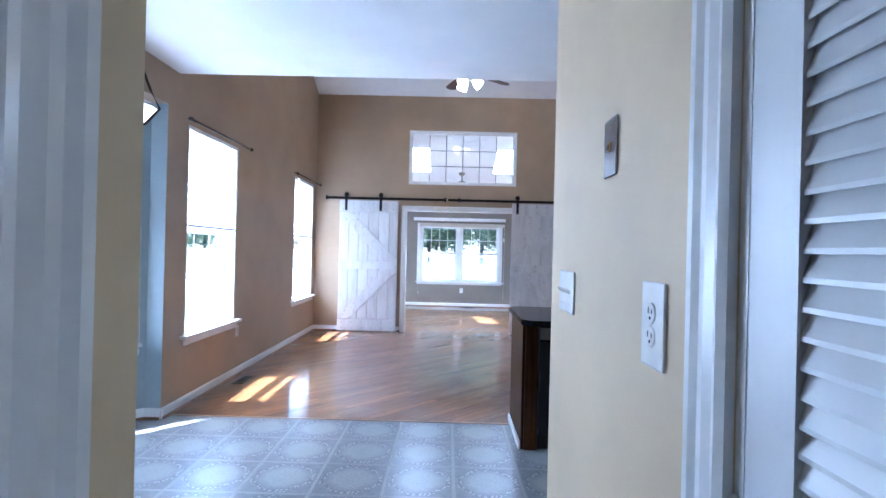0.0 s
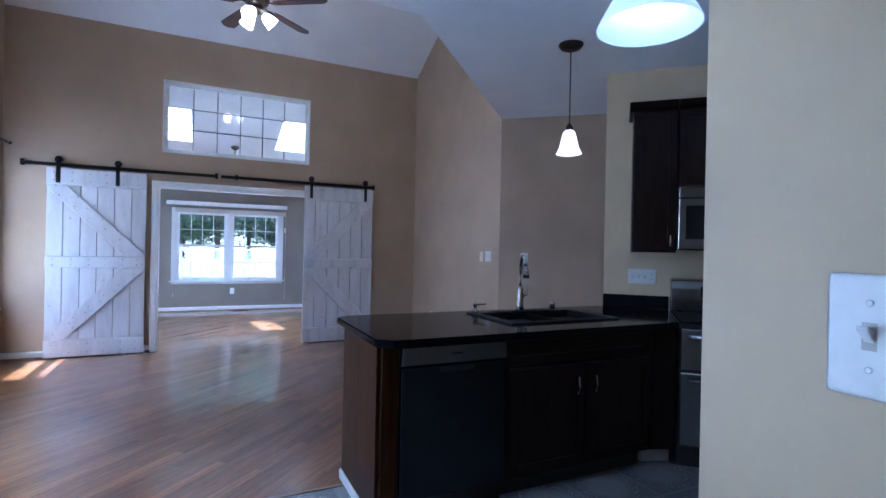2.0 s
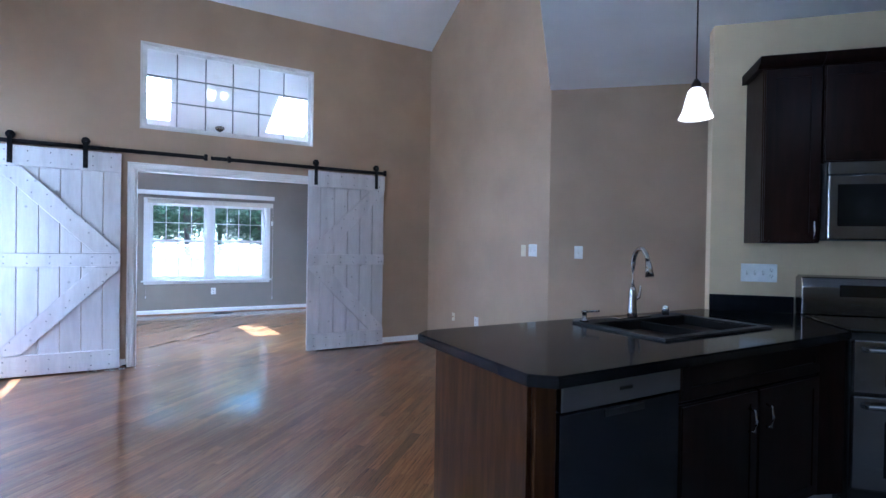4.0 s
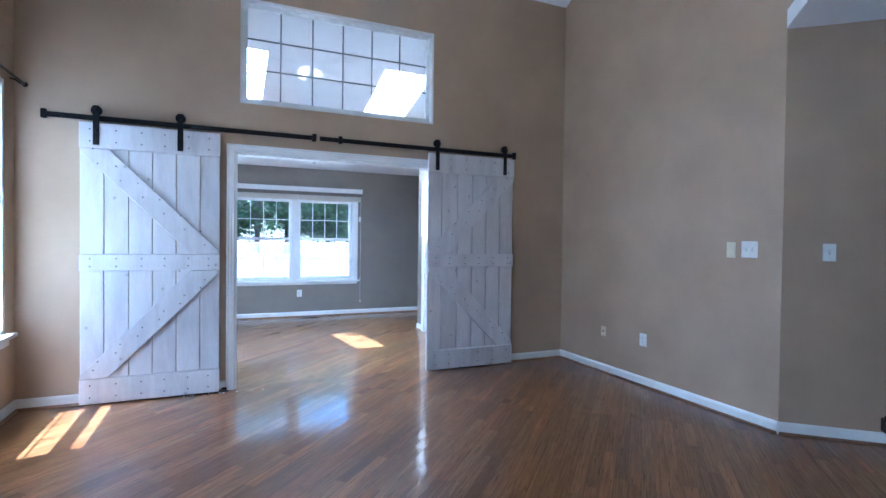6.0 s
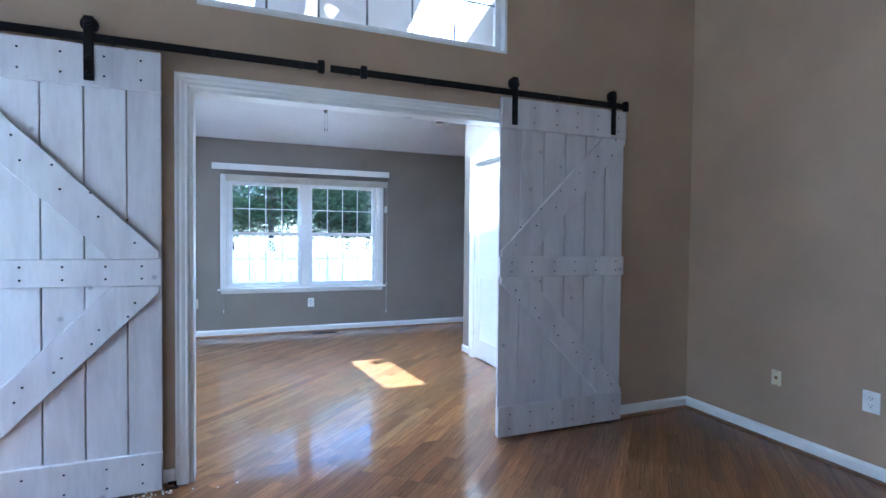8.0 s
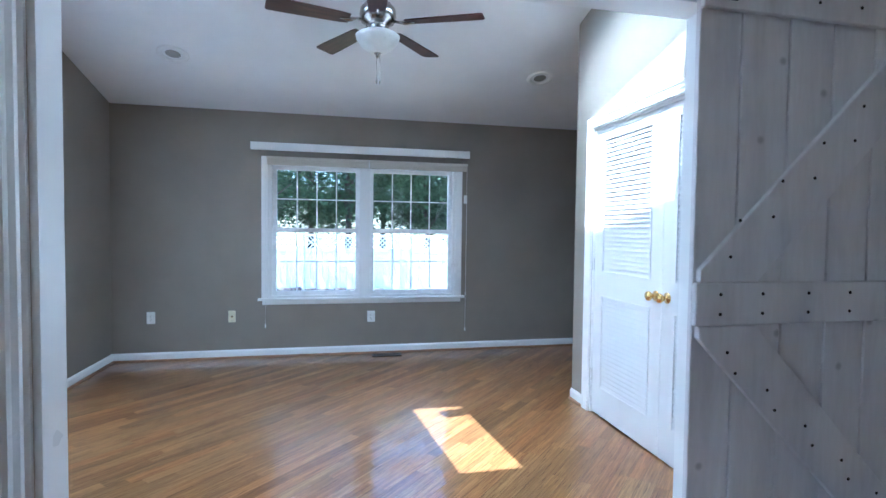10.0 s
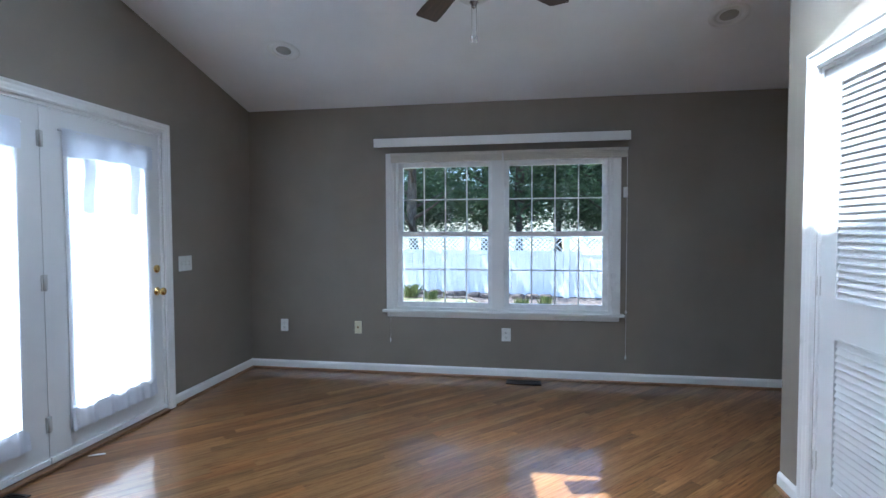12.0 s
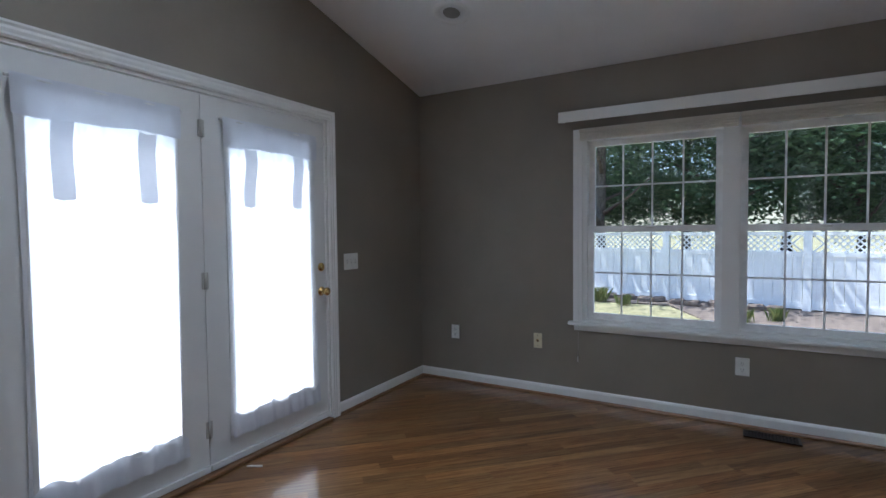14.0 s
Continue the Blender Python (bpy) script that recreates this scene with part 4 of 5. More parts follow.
# ---- glazed doors with curtains ----
def glazed_door(at, width, hinged, label, handle):
    t = thing("glazed_door", at, label, "door", "pair of glazed garden doors")
    H, st = 2.03, 0.135
    bm = bmesh.new()
    for a, b, c, d in ((0, st, 0.02, H), (width - st, width, 0.02, H), (st, width - st, 0.02, 0.26), (st, width - st, 1.90, H)):
        add_box(bm, a, b, 0, 0.044, c, d)
    part("door_frame", bm, DOOR_WHITE, t)
    bm = bmesh.new()
    for a, b, c, d in ((st, st + 0.02, 0.26, 1.90), (width - st - 0.02, width - st, 0.26, 1.90), (st + 0.02, width - st - 0.02, 0.26, 0.28), (st + 0.02, width - st - 0.02, 1.88, 1.90)):
        add_box(bm, a, b, -0.010, 0.050, c, d)
    part("glazing_bead", bm, DOOR_WHITE, t)
    g = part("pane", box(st, width - st, 0.020, 0.026, 0.26, 1.90), GLASS, t)
    g.visible_shadow = False
    for z in (0.25, 1.05, 1.85):
        hinge(t, width + 0.004 if hinged else -0.004, -0.005, z)
    part("sweep", box(0, width, -0.014, -0.001, 0.022, 0.06, 0.004), DOOR_WHITE, t)
    if handle:
        knob(t, pose(width - 0.045, 0, 0.898, 90, 0, 0))
        part("deadbolt", lathe([(0.029, 0), (0.029, 0.008), (0.020, 0.014), (0.006, 0.016)], 18, pose(width - 0.045, 0, 1.062, 90, 0, 0)), BRASS, t, "brass deadbolt thumb turn")
    return t


def door_curtain(at, width, seed, label):
    """A sheer panel on a rod at the head of a glazed door, with a folded header, two ties and a wavy hem."""
    t = thing("sheer_curtain", at, label, "curtain", "sheer door curtains")
    rnd = random.Random(seed)
    ph = [rnd.uniform(0, 6.28) for _ in range(6)]

    def fold(x, z):
        low = max(0.0, (1.78 - z) / 1.55)
        return -0.014 - 0.004 * math.sin(38 * x + ph[0]) - low * 0.008 * math.sin(21 * x + ph[1] + 0.7 * z) - 0.003 * math.sin(77 * x + ph[2])
    bm = bmesh.new()
    nx, nz = 70, 30
    grid = []
    for j in range(nz + 1):
        row = []
        for i in range(nx + 1):
            x = width * i / nx
            hem = 0.172 + 0.004 * math.sin(31 * x + ph[4])
            pull = 0.012 * math.sin(math.pi * j / nz) * (1 if i < nx / 2 else -1) * abs(2 * i / nx - 1) ** 3
            z = 1.90 - (1.90 - hem) * j / nz
            row.append(bm.verts.new((x + pull, fold(x, z), z)))
        grid.append(row)
    for a, b in zip(grid, grid[1:]):
        for i in range(nx):
            f = bm.faces.new((a[i], b[i], b[i + 1], a[i + 1]))
            f.smooth = True
    part("sheer_panel", bm, CURTAIN, t)
    bm = bmesh.new()
    grid = []
    for j in range(7):
        row = []
        for i in range(51):
            x = -0.008 + (width + 0.016) * i / 50
            sag = 0.012 * math.sin(9 * x + ph[5]) + 0.006 * math.sin(23 * x)
            z = 1.93 - (0.155 + sag * 0.5) * j / 6
            row.append(bm.verts.new((x, -0.026 - 0.005 * math.sin(30 * x + ph[0]) - 0.004 * math.sin(3.1 * j / 6), z)))
        grid.append(row)
    for a, b in zip(grid, grid[1:]):
        for i in range(50):
            f = bm.faces.new((a[i], b[i], b[i + 1], a[i + 1]))
            f.smooth = True
    part("folded_header", bm, HEADER_CLOTH, t, "thicker folded header band")
    bm = bmesh.new()
    rows = []
    for i in range(81):
        x = width * i / 80
        head = 0.262 + 0.030 * abs(math.sin(13 * x + ph[3])) + 0.010 * math.sin(47 * x + ph[4])
        y = -0.030 - 0.006 * math.sin(52 * x + ph[2]) - 0.003 * math.sin(97 * x)
        rows.append([bm.verts.new((x, y - 0.004 * k, head + (0.168 - head) * k / 3)) for k in range(4)])
    for a, b in zip(rows, rows[1:]):
        for k in range(3):
            f = bm.faces.new((a[k], a[k + 1], b[k + 1], b[k]))
            f.smooth = True
    part("gathered_hem", bm, HEADER_CLOTH, t, "thicker gathered hem pocket")
    for c in (0.24, 0.76):
        bm = bmesh.new()
        w = 0.042
        rows = []
        for j in range(12):
            z = 1.775 - 0.325 * j / 11
            y = -0.034 - 0.006 * math.sin(0.6 * j + ph[1])
            x = c * width + 0.006 * math.sin(0.4 * j + ph[2])
            rows.append((bm.verts.new((x - w, y, z)), bm.verts.new((x - w * 0.2, y - 0.008, z - 0.008)), bm.verts.new((x + w, y + 0.002, z))))
        for a, b in zip(rows, rows[1:]):
            for q in (0, 1):
                f = bm.faces.new((a[q], b[q], b[q + 1], a[q + 1]))
                f.smooth = True
        part("tie", bm, HEADER_CLOTH, t, "hanging fabric tie")
    part("rod", tube([(-0.02, -0.018, 1.915), (width + 0.02, -0.018, 1.915)], 0.006, 8), VINYL_WHITE, t)
    return t


glazed_door(pose(W2 - 0.010, 8.73, 0.0, 0, 0, 90), 0.912, True, "white glazed garden door behind a sheer curtain, closed", False)
glazed_door(pose(W2 - 0.010, 9.645, 0.0, 0, 0, 90), 0.907, False, "white glazed garden door with brass knob and deadbolt, closed", True)
sill = thing("trim_garden_threshold", pose(W2, 8.73, 0, 0, 0, 90), "stained oak threshold under the garden doors", "threshold", "", "structure")
part("saddle", box(0, 1.825, -0.045, 0.14, 0.0, 0.021, 0.006), SHOE_WOOD, sill)
# hidden strip added so that no daylight leaks through the door seam
part("seam_light_stop", box(0.898, 0.930, 0.056, 0.072, 0.021, 2.03, 0.002), DOOR_WHITE, sill, "unseen white strip added behind the meeting doors to block daylight")
door_curtain(pose(W2 - 0.012, 8.845, 0, 0, 0, 90), 0.665, 3, "white sheer curtain with a folded header on a glazed door")
door_curtain(pose(W2 - 0.012, 9.762, 0, 0, 0, 90), 0.69, 8, "white sheer curtain with a folded header on a glazed door")


# ---- switches, outlets and vents ----
def plate(at, width, height, label, category, gangs=(), mat=None, group=""):
    """A wall plate in the local xz plane, front towards -y. gangs: (x, kind)."""
    t = thing(category.replace(" ", "_"), at, label, category, group)
    part("cover", box(-width / 2, width / 2, -0.0065, 0, -height / 2, height / 2, 0.005, 3), mat or PLATE, t)
    for x, kind in gangs:
        if kind == "toggle":
            part("slot", box(x - 0.006, x + 0.006, -0.0068, -0.003, -0.013, 0.013), HINGE, t)
            part("toggle", prism([(-0.006, -0.006), (-0.020, 0.006), (-0.020, 0.011), (-0.006, 0.006)], 0, x - 0.0045, x + 0.0045, 0.001), PLATE, t)
            zs = (-0.031, 0.031)
        elif kind == "outlet":
            for z in (-0.0195, 0.0195):
                o = part("socket", lathe([(0.0175, 0.006), (0.0175, 0.0085), (0.016, 0.009)], 18, pose(x, 0, z, 90, 0, 0)), PLATE, t)
                part("slot", box(x - 0.0085, x - 0.006, -0.0098, -0.0075, z - 0.001, z + 0.009), SLOT, o)
                part("slot", box(x + 0.006, x + 0.0085, -0.0098, -0.0075, z - 0.001, z + 0.007), SLOT, o)
                part("slot", lathe([(0.003, 0.0075), (0.003, 0.0098)], 8, pose(x, 0, z - 0.008, 90, 0, 0)), SLOT, o)
            zs = (0.0,)
        elif kind == "jack":
            part("jack", box(x - 0.009, x + 0.009, -0.010, -0.003, -0.009, 0.010, 0.001), BRASS, t)
            part("slot", box(x - 0.005, x + 0.005, -0.0108, -0.004, -0.004, 0.005), SLOT, t)
            zs = (-0.042, 0.042)
        else:
            zs = (0.0,)
        for z in zs:
            part("screw", lathe([(0.0033, 0.0055), (0.0033, 0.007), (0.002, 0.0076)], 8, pose(x, 0, z, 90, 0, 0)), NICKEL if mat else PLATE, t)
    return t


HALL = pose(0.6, 0, 0, 0, 0, -90)
plate(HALL @ pose(-0.945, 0, 1.266), 0.162, 0.116, "white three-gang toggle switch plate on a cream wall", "light switch", ((-0.046, "toggle"), (0, "toggle"), (0.046, "toggle")))
plate(HALL @ pose(-0.345, 0, 1.260), 0.090, 0.142, "white duplex outlet on a cream wall", "wall outlet", ((0, "outlet"),))
plate(HALL @ pose(-0.583, 0, 1.602), 0.080, 0.124, "brushed steel telephone jack plate on a cream wall", "phone jack", ((0, "jack"),), MID_STEEL)
EAST = pose(E1, 0, 0, 0, 0, -90)
plate(EAST @ pose(-5.60, 0, 1.263), 0.122, 0.120, "white two-gang switch plate on the tan wall", "light switch", ((-0.023, "toggle"), (0.023, "toggle")))
plate(EAST @ pose(-5.743, 0, 1.257), 0.072, 0.116, "small ivory thermostat beside a switch", "thermostat", (), IVORY)
plate(EAST @ pose(-6.585, 0, 0.419), 0.082, 0.116, "white duplex outlet low on the tan wall", "wall outlet", ((0, "outlet"),), None, "low wall outlets")
plate(EAST @ pose(-7.103, 0, 0.412), 0.062, 0.096, "small ivory jack plate low on the tan wall", "cable jack", ((0, "jack"),), IVORY)
plate(diag @ pose(0.27, 0, 1.252), 0.076, 0.118, "white switch plate on the angled tan wall", "light switch", ((0, "toggle"),))
plate(K @ pose(0.285, 0, 1.155), 0.205, 0.116, "white four-gang plate on the cream kitchen wall", "light switch", ((-0.069, "toggle"), (-0.023, "toggle"), (0.023, "toggle"), (0.069, "outlet")))
plate(pose(W1, 4.775, 0.47, 0, 0, 90), 0.072, 0.116, "white outlet under a window on the tan wall", "wall outlet", ((0, "outlet"),), None, "low wall outlets")
for x, z, w, kind, mat, label, cat in ((-1.531, 0.425, 0.075, "outlet", None, "white duplex outlet low on the taupe wall", "wall outlet"), (-0.79, 0.422, 0.068, "jack", IVORY, "ivory jack plate low on the taupe wall", "cable jack"),
                                       (0.598, 0.392, 0.082, "outlet", None, "white duplex outlet below the window", "wall outlet")):
    plate(pose(x, N2, z), w, 0.118, label, cat, ((0, kind),), mat, "low wall outlets" if kind == "outlet" else "")
plate(pose(W2, 10.803, 1.083, 0, 0, 90), 0.150, 0.118, "white three-gang switch plate beside the garden doors", "light switch", ((-0.046, "toggle"), (0, "toggle"), (0.046, "toggle")))


def floor_vent(at, label):
    t = thing("floor_vent", at, label, "floor vent", "floor vents")
    bm = bmesh.new()
    for a, b, c, d in ((-0.15, 0.15, -0.06, -0.045), (-0.15, 0.15, 0.045, 0.06), (-0.15, -0.135, -0.045, 0.045), (0.135, 0.15, -0.045, 0.045)):
        add_box(bm, a, b, c, d, 0.0, 0.006)
    part("frame", bm, BRONZE, t)
    part("duct", box(-0.135, 0.135, -0.045, 0.045, -0.003, 0.001), SLOT, t)
    me = mesh_of("slat", box(-0.004, 0.004, -0.045, 0.045, 0.001, 0.005), BRONZE)
    for k in range(15):
        shared("slat", me, t, pose(-0.126 + 0.018 * k, 0, 0))
    return t


floor_vent(pose(-1.80, 4.58, 0.004, 0, 0, 90), "dark bronze floor register in the wood floor by a window")
floor_vent(pose(0.755, 11.62, 0.004), "dark bronze floor register below the double window")
floor_vent(pose(-1.76, 9.22, 0.004, 0, 0, 90), "dark bronze floor register by the garden doors")


# ---- sun sliver and crumbs on the floor ----
# pale chip stands in for sunlight falling through the door gap
sliver = thing("sun_sliver", pose(-1.762, 9.829, 0, 0, 0, 28), "small sliver of sunlight on the floor by the garden doors, modelled as a pale chip", "wood scrap")
part("sunlit_chip", prism([(-0.045, -0.004), (0.030, -0.009), (0.046, -0.003), (0.040, 0.008), (-0.030, 0.006)], 2, 0.001, 0.006, 0.001), TRIM, sliver)
rnd = random.Random(9)
bm = bmesh.new()
for k in range(34):
    a = rnd.uniform(0.002, 0.007)
    add_box(bm, -a, a, -a * 0.6, a * 0.6, 0.0, a * 0.7, pose(-0.66 + rnd.gauss(0, 0.12), 7.715 + rnd.gauss(0, 0.022), 0.0005, 0, 0, rnd.uniform(0, 180)))
tagged(part("plaster_crumbs", bm, TRIM), "white crumbs swept along the foot of a barn door", "crumbs", kind="stuff")


# ---- lamps and fans ----
def fan_blade(length, width, taper, tip):
    o = [(0.0, -width * 0.36), (0.05, -width * 0.42), (length * 0.8, -width / 2 * taper), (length - tip, -width / 2 * taper), (length, -width / 2 * taper + tip), (length, width / 2 * taper - tip), (length - tip, width / 2 * taper), (length * 0.8, width / 2 * taper), (0.05, width * 0.42), (0.0, width * 0.36)]
    return prism(o, 2, -0.004, 0.004, 0.001)


def ceiling_fan(at, rod, angle, metal, blade_wood, label, tip):
    """A five-bladed fan; the origin is the motor's middle."""
    t = thing("ceiling_fan", at, label, "ceiling fan")
    part("motor", lathe([(0.03, 0.10), (0.085, 0.085), (0.115, 0.05), (0.12, 0.01), (0.11, -0.03), (0.07, -0.05), (0.06, -0.08), (0.075, -0.09), (0.075, -0.11), (0.04, -0.115)], 28), metal, t)
    part("downrod", lathe([(0.013, 0.09), (0.013, rod)], 12), metal, t)
    part("canopy", lathe([(0.03, rod - 0.06), (0.065, rod - 0.03), (0.07, rod + 0.03)], 24), metal, t)
    for k in range(5):
        m = pose(0, 0, -0.042, 0, 0, angle + 72 * k)
        b = part("blade", fan_blade(0.51, 0.135, 1.05, tip), blade_wood, t, "", m @ pose(0.19, 0, 0, 9, 0, 0))
        bm = tube([(-0.10, 0, 0.012), (-0.05, 0.012, 0.002), (0.0, 0, -0.006), (0.06, 0, -0.008)], [0.010, 0.008, 0.016, 0.006], 8)
        part("blade_iron", bm, metal, b, "curved metal blade bracket")
    return t


fan = ceiling_fan(pose(0.455, 5.79, 3.66), 1.28, 38, BRONZE, FAN_WOOD, "dark wood ceiling fan with three lit glass shades", 0.05)
for k in range(3):
    m = pose(0, 0, -0.11, 0, 0, 90 + 120 * k + 150) @ pose(0.055, 0, -0.01, 0, 130, 0)
    arm = part("lamp_arm", tube([(0, 0, -0.03), (0, 0, 0.02)], 0.010, 8), BRONZE, fan, "", m)
    part("lamp_shade", lathe([(0.022, 0.015), (0.040, 0.035), (0.055, 0.075), (0.058, 0.11), (0.066, 0.13), (0.050, 0.125), (0.015, 0.05)], 18), WARM_BULB, arm, "lit frosted glass tulip shade")
fan = ceiling_fan(pose(0.50, 9.80, 2.71), 0.27, 49, NICKEL, FAN_WOOD, "dark wood ceiling fan with a frosted bowl light, unlit", 0.012)
part("light_bowl", lathe([(0.02, -0.235), (0.06, -0.225), (0.11, -0.19), (0.14, -0.15), (0.145, -0.125), (0.13, -0.115), (0.05, -0.112)], 32), OFF_SHADE, fan, "frosted glass bowl")
part("finial", lathe([(0.004, -0.265), (0.014, -0.255), (0.010, -0.245), (0.024, -0.235), (0.02, -0.23)], 16), NICKEL, fan)
for x in (-0.008, 0.014):
    c = part("pull_chain", tube([(x, -0.02, -0.25), (x, -0.02, -0.40)], 0.0014, 6), NICKEL, fan)
    part("chain_fob", lathe([(0.003, -0.44), (0.006, -0.432), (0.006, -0.41), (0.002, -0.40)], 8, pose(x, -0.02, 0)), CHROME, c)


def recessed_light(x, y):
    z = shed_z(y)
    tilt = math.degrees(math.atan(-NORTH_PITCH))
    t = thing("recessed_light", pose(x, y, z, tilt, 0, 0) @ Matrix.Scale(1.08, 4), "round recessed ceiling light with a white trim ring, unlit", "recessed light", "recessed ceiling lights")
    part("trim_ring", lathe([(0.068, 0.012), (0.072, -0.006), (0.095, -0.010), (0.112, -0.004), (0.112, 0.004)], 30, None, False), TRIM, t)
    part("bulb", lathe([(0.008, -0.006), (0.04, -0.004), (0.052, 0.0), (0.066, 0.004)], 24), GREY_BAFFLE, t)
    return t


for x, y in ((-1.055, 10.87), (2.06, 10.80)):
    recessed_light(x, y)

pend = thing("pendant_lamp", pose(2.30, 3.47, 0), "small lit alabaster bell pendant over the sink", "pendant lamp")
part("canopy", lathe([(0.03, FLAT - 0.045), (0.068, FLAT - 0.03), (0.085, FLAT - 0.008), (0.085, FLAT - 0.001)], 24), BRONZE, pend)
part("cord", tube([(0, 0, FLAT - 0.04), (0, 0, 2.205)], 0.004, 8), BRONZE, pend)
part("cap", lathe([(0.026, 2.170), (0.024, 2.195), (0.010, 2.220)], 16), BRONZE, pend)
part("shade", lathe([(0.026, 2.173), (0.042, 2.155), (0.055, 2.105), (0.066, 2.055), (0.088, 2.010), (0.084, 2.008), (0.060, 2.055), (0.020, 2.145)], 28), WARM_SHADE, pend, "lit marbled glass bell shade")
for x, y in ((1.80, 2.35), (2.52, 2.28)):
    b = thing("dome_ceiling_lamp", pose(x, y, 0.14), "wide cloudy glass dome lamp hanging below the kitchen ceiling", "ceiling lamp", "kitchen dome lamps")
    part("canopy", lathe([(0.05, FLAT - 0.17), (0.07, FLAT - 0.141)], 20), BRONZE, b)
    part("stem", lathe([(0.008, 2.38), (0.008, FLAT - 0.16)], 10), BRONZE, b)
    part("glass_dome", lathe([(0.03, 2.39), (0.10, 2.365), (0.165, 2.31), (0.205, 2.235), (0.222, 2.20), (0.216, 2.20), (0.155, 2.30), (0.03, 2.375)], 32, None, False), PALE_SHADE, b, "cloudy swirled glass dome")
    part("bulb", lathe([(0.004, 2.235), (0.022, 2.245), (0.03, 2.27), (0.022, 2.30), (0.014, 2.34)], 14), WARM_BULB, b)
bowl = thing("bowl_pendant", pose(-1.49, 2.06, -0.02), "lit amber glass bowl pendant with dark metal arms in the nook", "pendant lamp")
part("glass_bowl", lathe([(0.01, 1.985), (0.08, 1.995), (0.15, 2.03), (0.20, 2.09), (0.205, 2.10), (0.19, 2.09), (0.05, 2.01)], 32), WARM_SHADE, bowl, "lit alabaster glass bowl")
part("stem", lathe([(0.010, 2.45), (0.010, FLAT - 0.02)], 10), BRONZE, bowl)
part("canopy", lathe([(0.05, FLAT - 0.03), (0.065, FLAT - 0.001)], 20), BRONZE, bowl)
part("finial", lathe([(0.004, 1.95), (0.016, 1.965), (0.012, 1.985)], 12), BRONZE, bowl)
for k in range(3):
    a = radians(20 + 120 * k)
    pts = [(r * math.cos(a), r * math.sin(a), z) for r, z in ((0.008, 2.47), (0.06, 2.44), (0.12, 2.34), (0.17, 2.2), (0.215, 2.105), (0.15, 2.02), (0.07, 1.985), (0.012, 1.978))]
    part("arm", tube(pts, 0.007, 8), BRONZE, bowl)


# ---- kitchen ----
def rounded(outline, z0, z1, hole=None, bevel=0.006):
    """A slab from an outline, with an optional rectangular hole (x0, x1, y0, y1)."""
    bm = bmesh.new()
    loops = [outline]
    if hole:
        a, b, c, d = hole
        loops.append([(a, c), (b, c), (b, d), (a, d)])
    for loop in loops:
        vs = [bm.verts.new((x, y, z0)) for x, y in loop]
        for k in range(len(vs)):
            bm.edges.new((vs[k], vs[(k + 1) % len(vs)]))
    bmesh.ops.triangle_fill(bm, edges=bm.edges[:], use_beauty=True)
    g = bmesh.ops.extrude_face_region(bm, geom=bm.faces[:])
    bmesh.ops.translate(bm, vec=(0, 0, z1 - z0), verts=[v for v in g["geom"] if isinstance(v, bmesh.types.BMVert)])
    bmesh.ops.recalc_face_normals(bm, faces=bm.faces[:])
    if bevel:
        es = [e for e in bm.edges if len(e.link_faces) == 2 and e.calc_face_angle() > 0.6 and abs(e.verts[0].co.z - e.verts[1].co.z) < 1e-5]
        bmesh.ops.bevel(bm, geom=es, offset=bevel, segments=2, affect="EDGES")
    return bm


ct = thing("countertop", Matrix(), "black speckled laminate peninsula countertop with clipped corners", "countertop")
top = [(0.775, 2.985), (0.845, 2.918), (2.60, 2.918), (2.755, 2.925), (3.255, 3.425), (2.925, 3.765), (2.90, 3.82), (0.85, 3.82), (0.785, 3.76)]
part("slab", rounded(top, 0.868, 0.908, (1.675, 2.445, 3.175, 3.62)), GRANITE, ct)
bm = bmesh.new()
add_box(bm, 0.0, 0.478, -0.020, -0.002, 0.908, 1.01, K)
part("backsplash", bm, GRANITE, ct)


def cab_door(parent, x0, x1, z0, z1, y, pull_x=None, pull_z=None, name="door"):
    """A raised-panel front in the local xz plane at depth y, facing -y."""
    d = part(name, box(x0, x1, y - 0.019, y, z0, z1, 0.004), CABINET, parent)
    w = 0.055
    if x1 - x0 > 0.16:
        bm = bmesh.new()
        for a, b, c, e in ((x0 + 0.006, x0 + w, z0 + 0.006, z1 - 0.006), (x1 - w, x1 - 0.006, z0 + 0.006, z1 - 0.006), (x0 + w, x1 - w, z0 + 0.006, z0 + w), (x0 + w, x1 - w, z1 - w, z1 - 0.006)):
            add_box(bm, a, b, y - 0.025, y - 0.0185, c, e)
        part("panel_frame", bm, CABINET, d)
    if pull_x is not None:
        pts = [(pull_x, y - 0.019, pull_z - 0.05), (pull_x, y - 0.045, pull_z - 0.045), (pull_x, y - 0.052, pull_z), (pull_x, y - 0.045, pull_z + 0.045), (pull_x, y - 0.019, pull_z + 0.05)]
        part("pull", tube(pts, 0.0055, 8), CHROME, d, "curved chrome pull")
    return d


pen = thing("peninsula_cabinet", Matrix(), "dark cherry peninsula cabinet with a plain wood end panel", "kitchen cabinet")
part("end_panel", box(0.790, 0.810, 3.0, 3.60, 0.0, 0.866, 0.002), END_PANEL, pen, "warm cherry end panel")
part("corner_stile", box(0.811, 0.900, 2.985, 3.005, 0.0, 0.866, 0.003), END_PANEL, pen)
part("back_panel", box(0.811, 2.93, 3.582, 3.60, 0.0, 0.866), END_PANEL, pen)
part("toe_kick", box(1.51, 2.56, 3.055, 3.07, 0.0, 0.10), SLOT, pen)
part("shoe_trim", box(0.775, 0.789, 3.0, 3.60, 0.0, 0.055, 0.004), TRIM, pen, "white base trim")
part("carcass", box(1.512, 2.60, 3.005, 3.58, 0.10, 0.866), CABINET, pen)
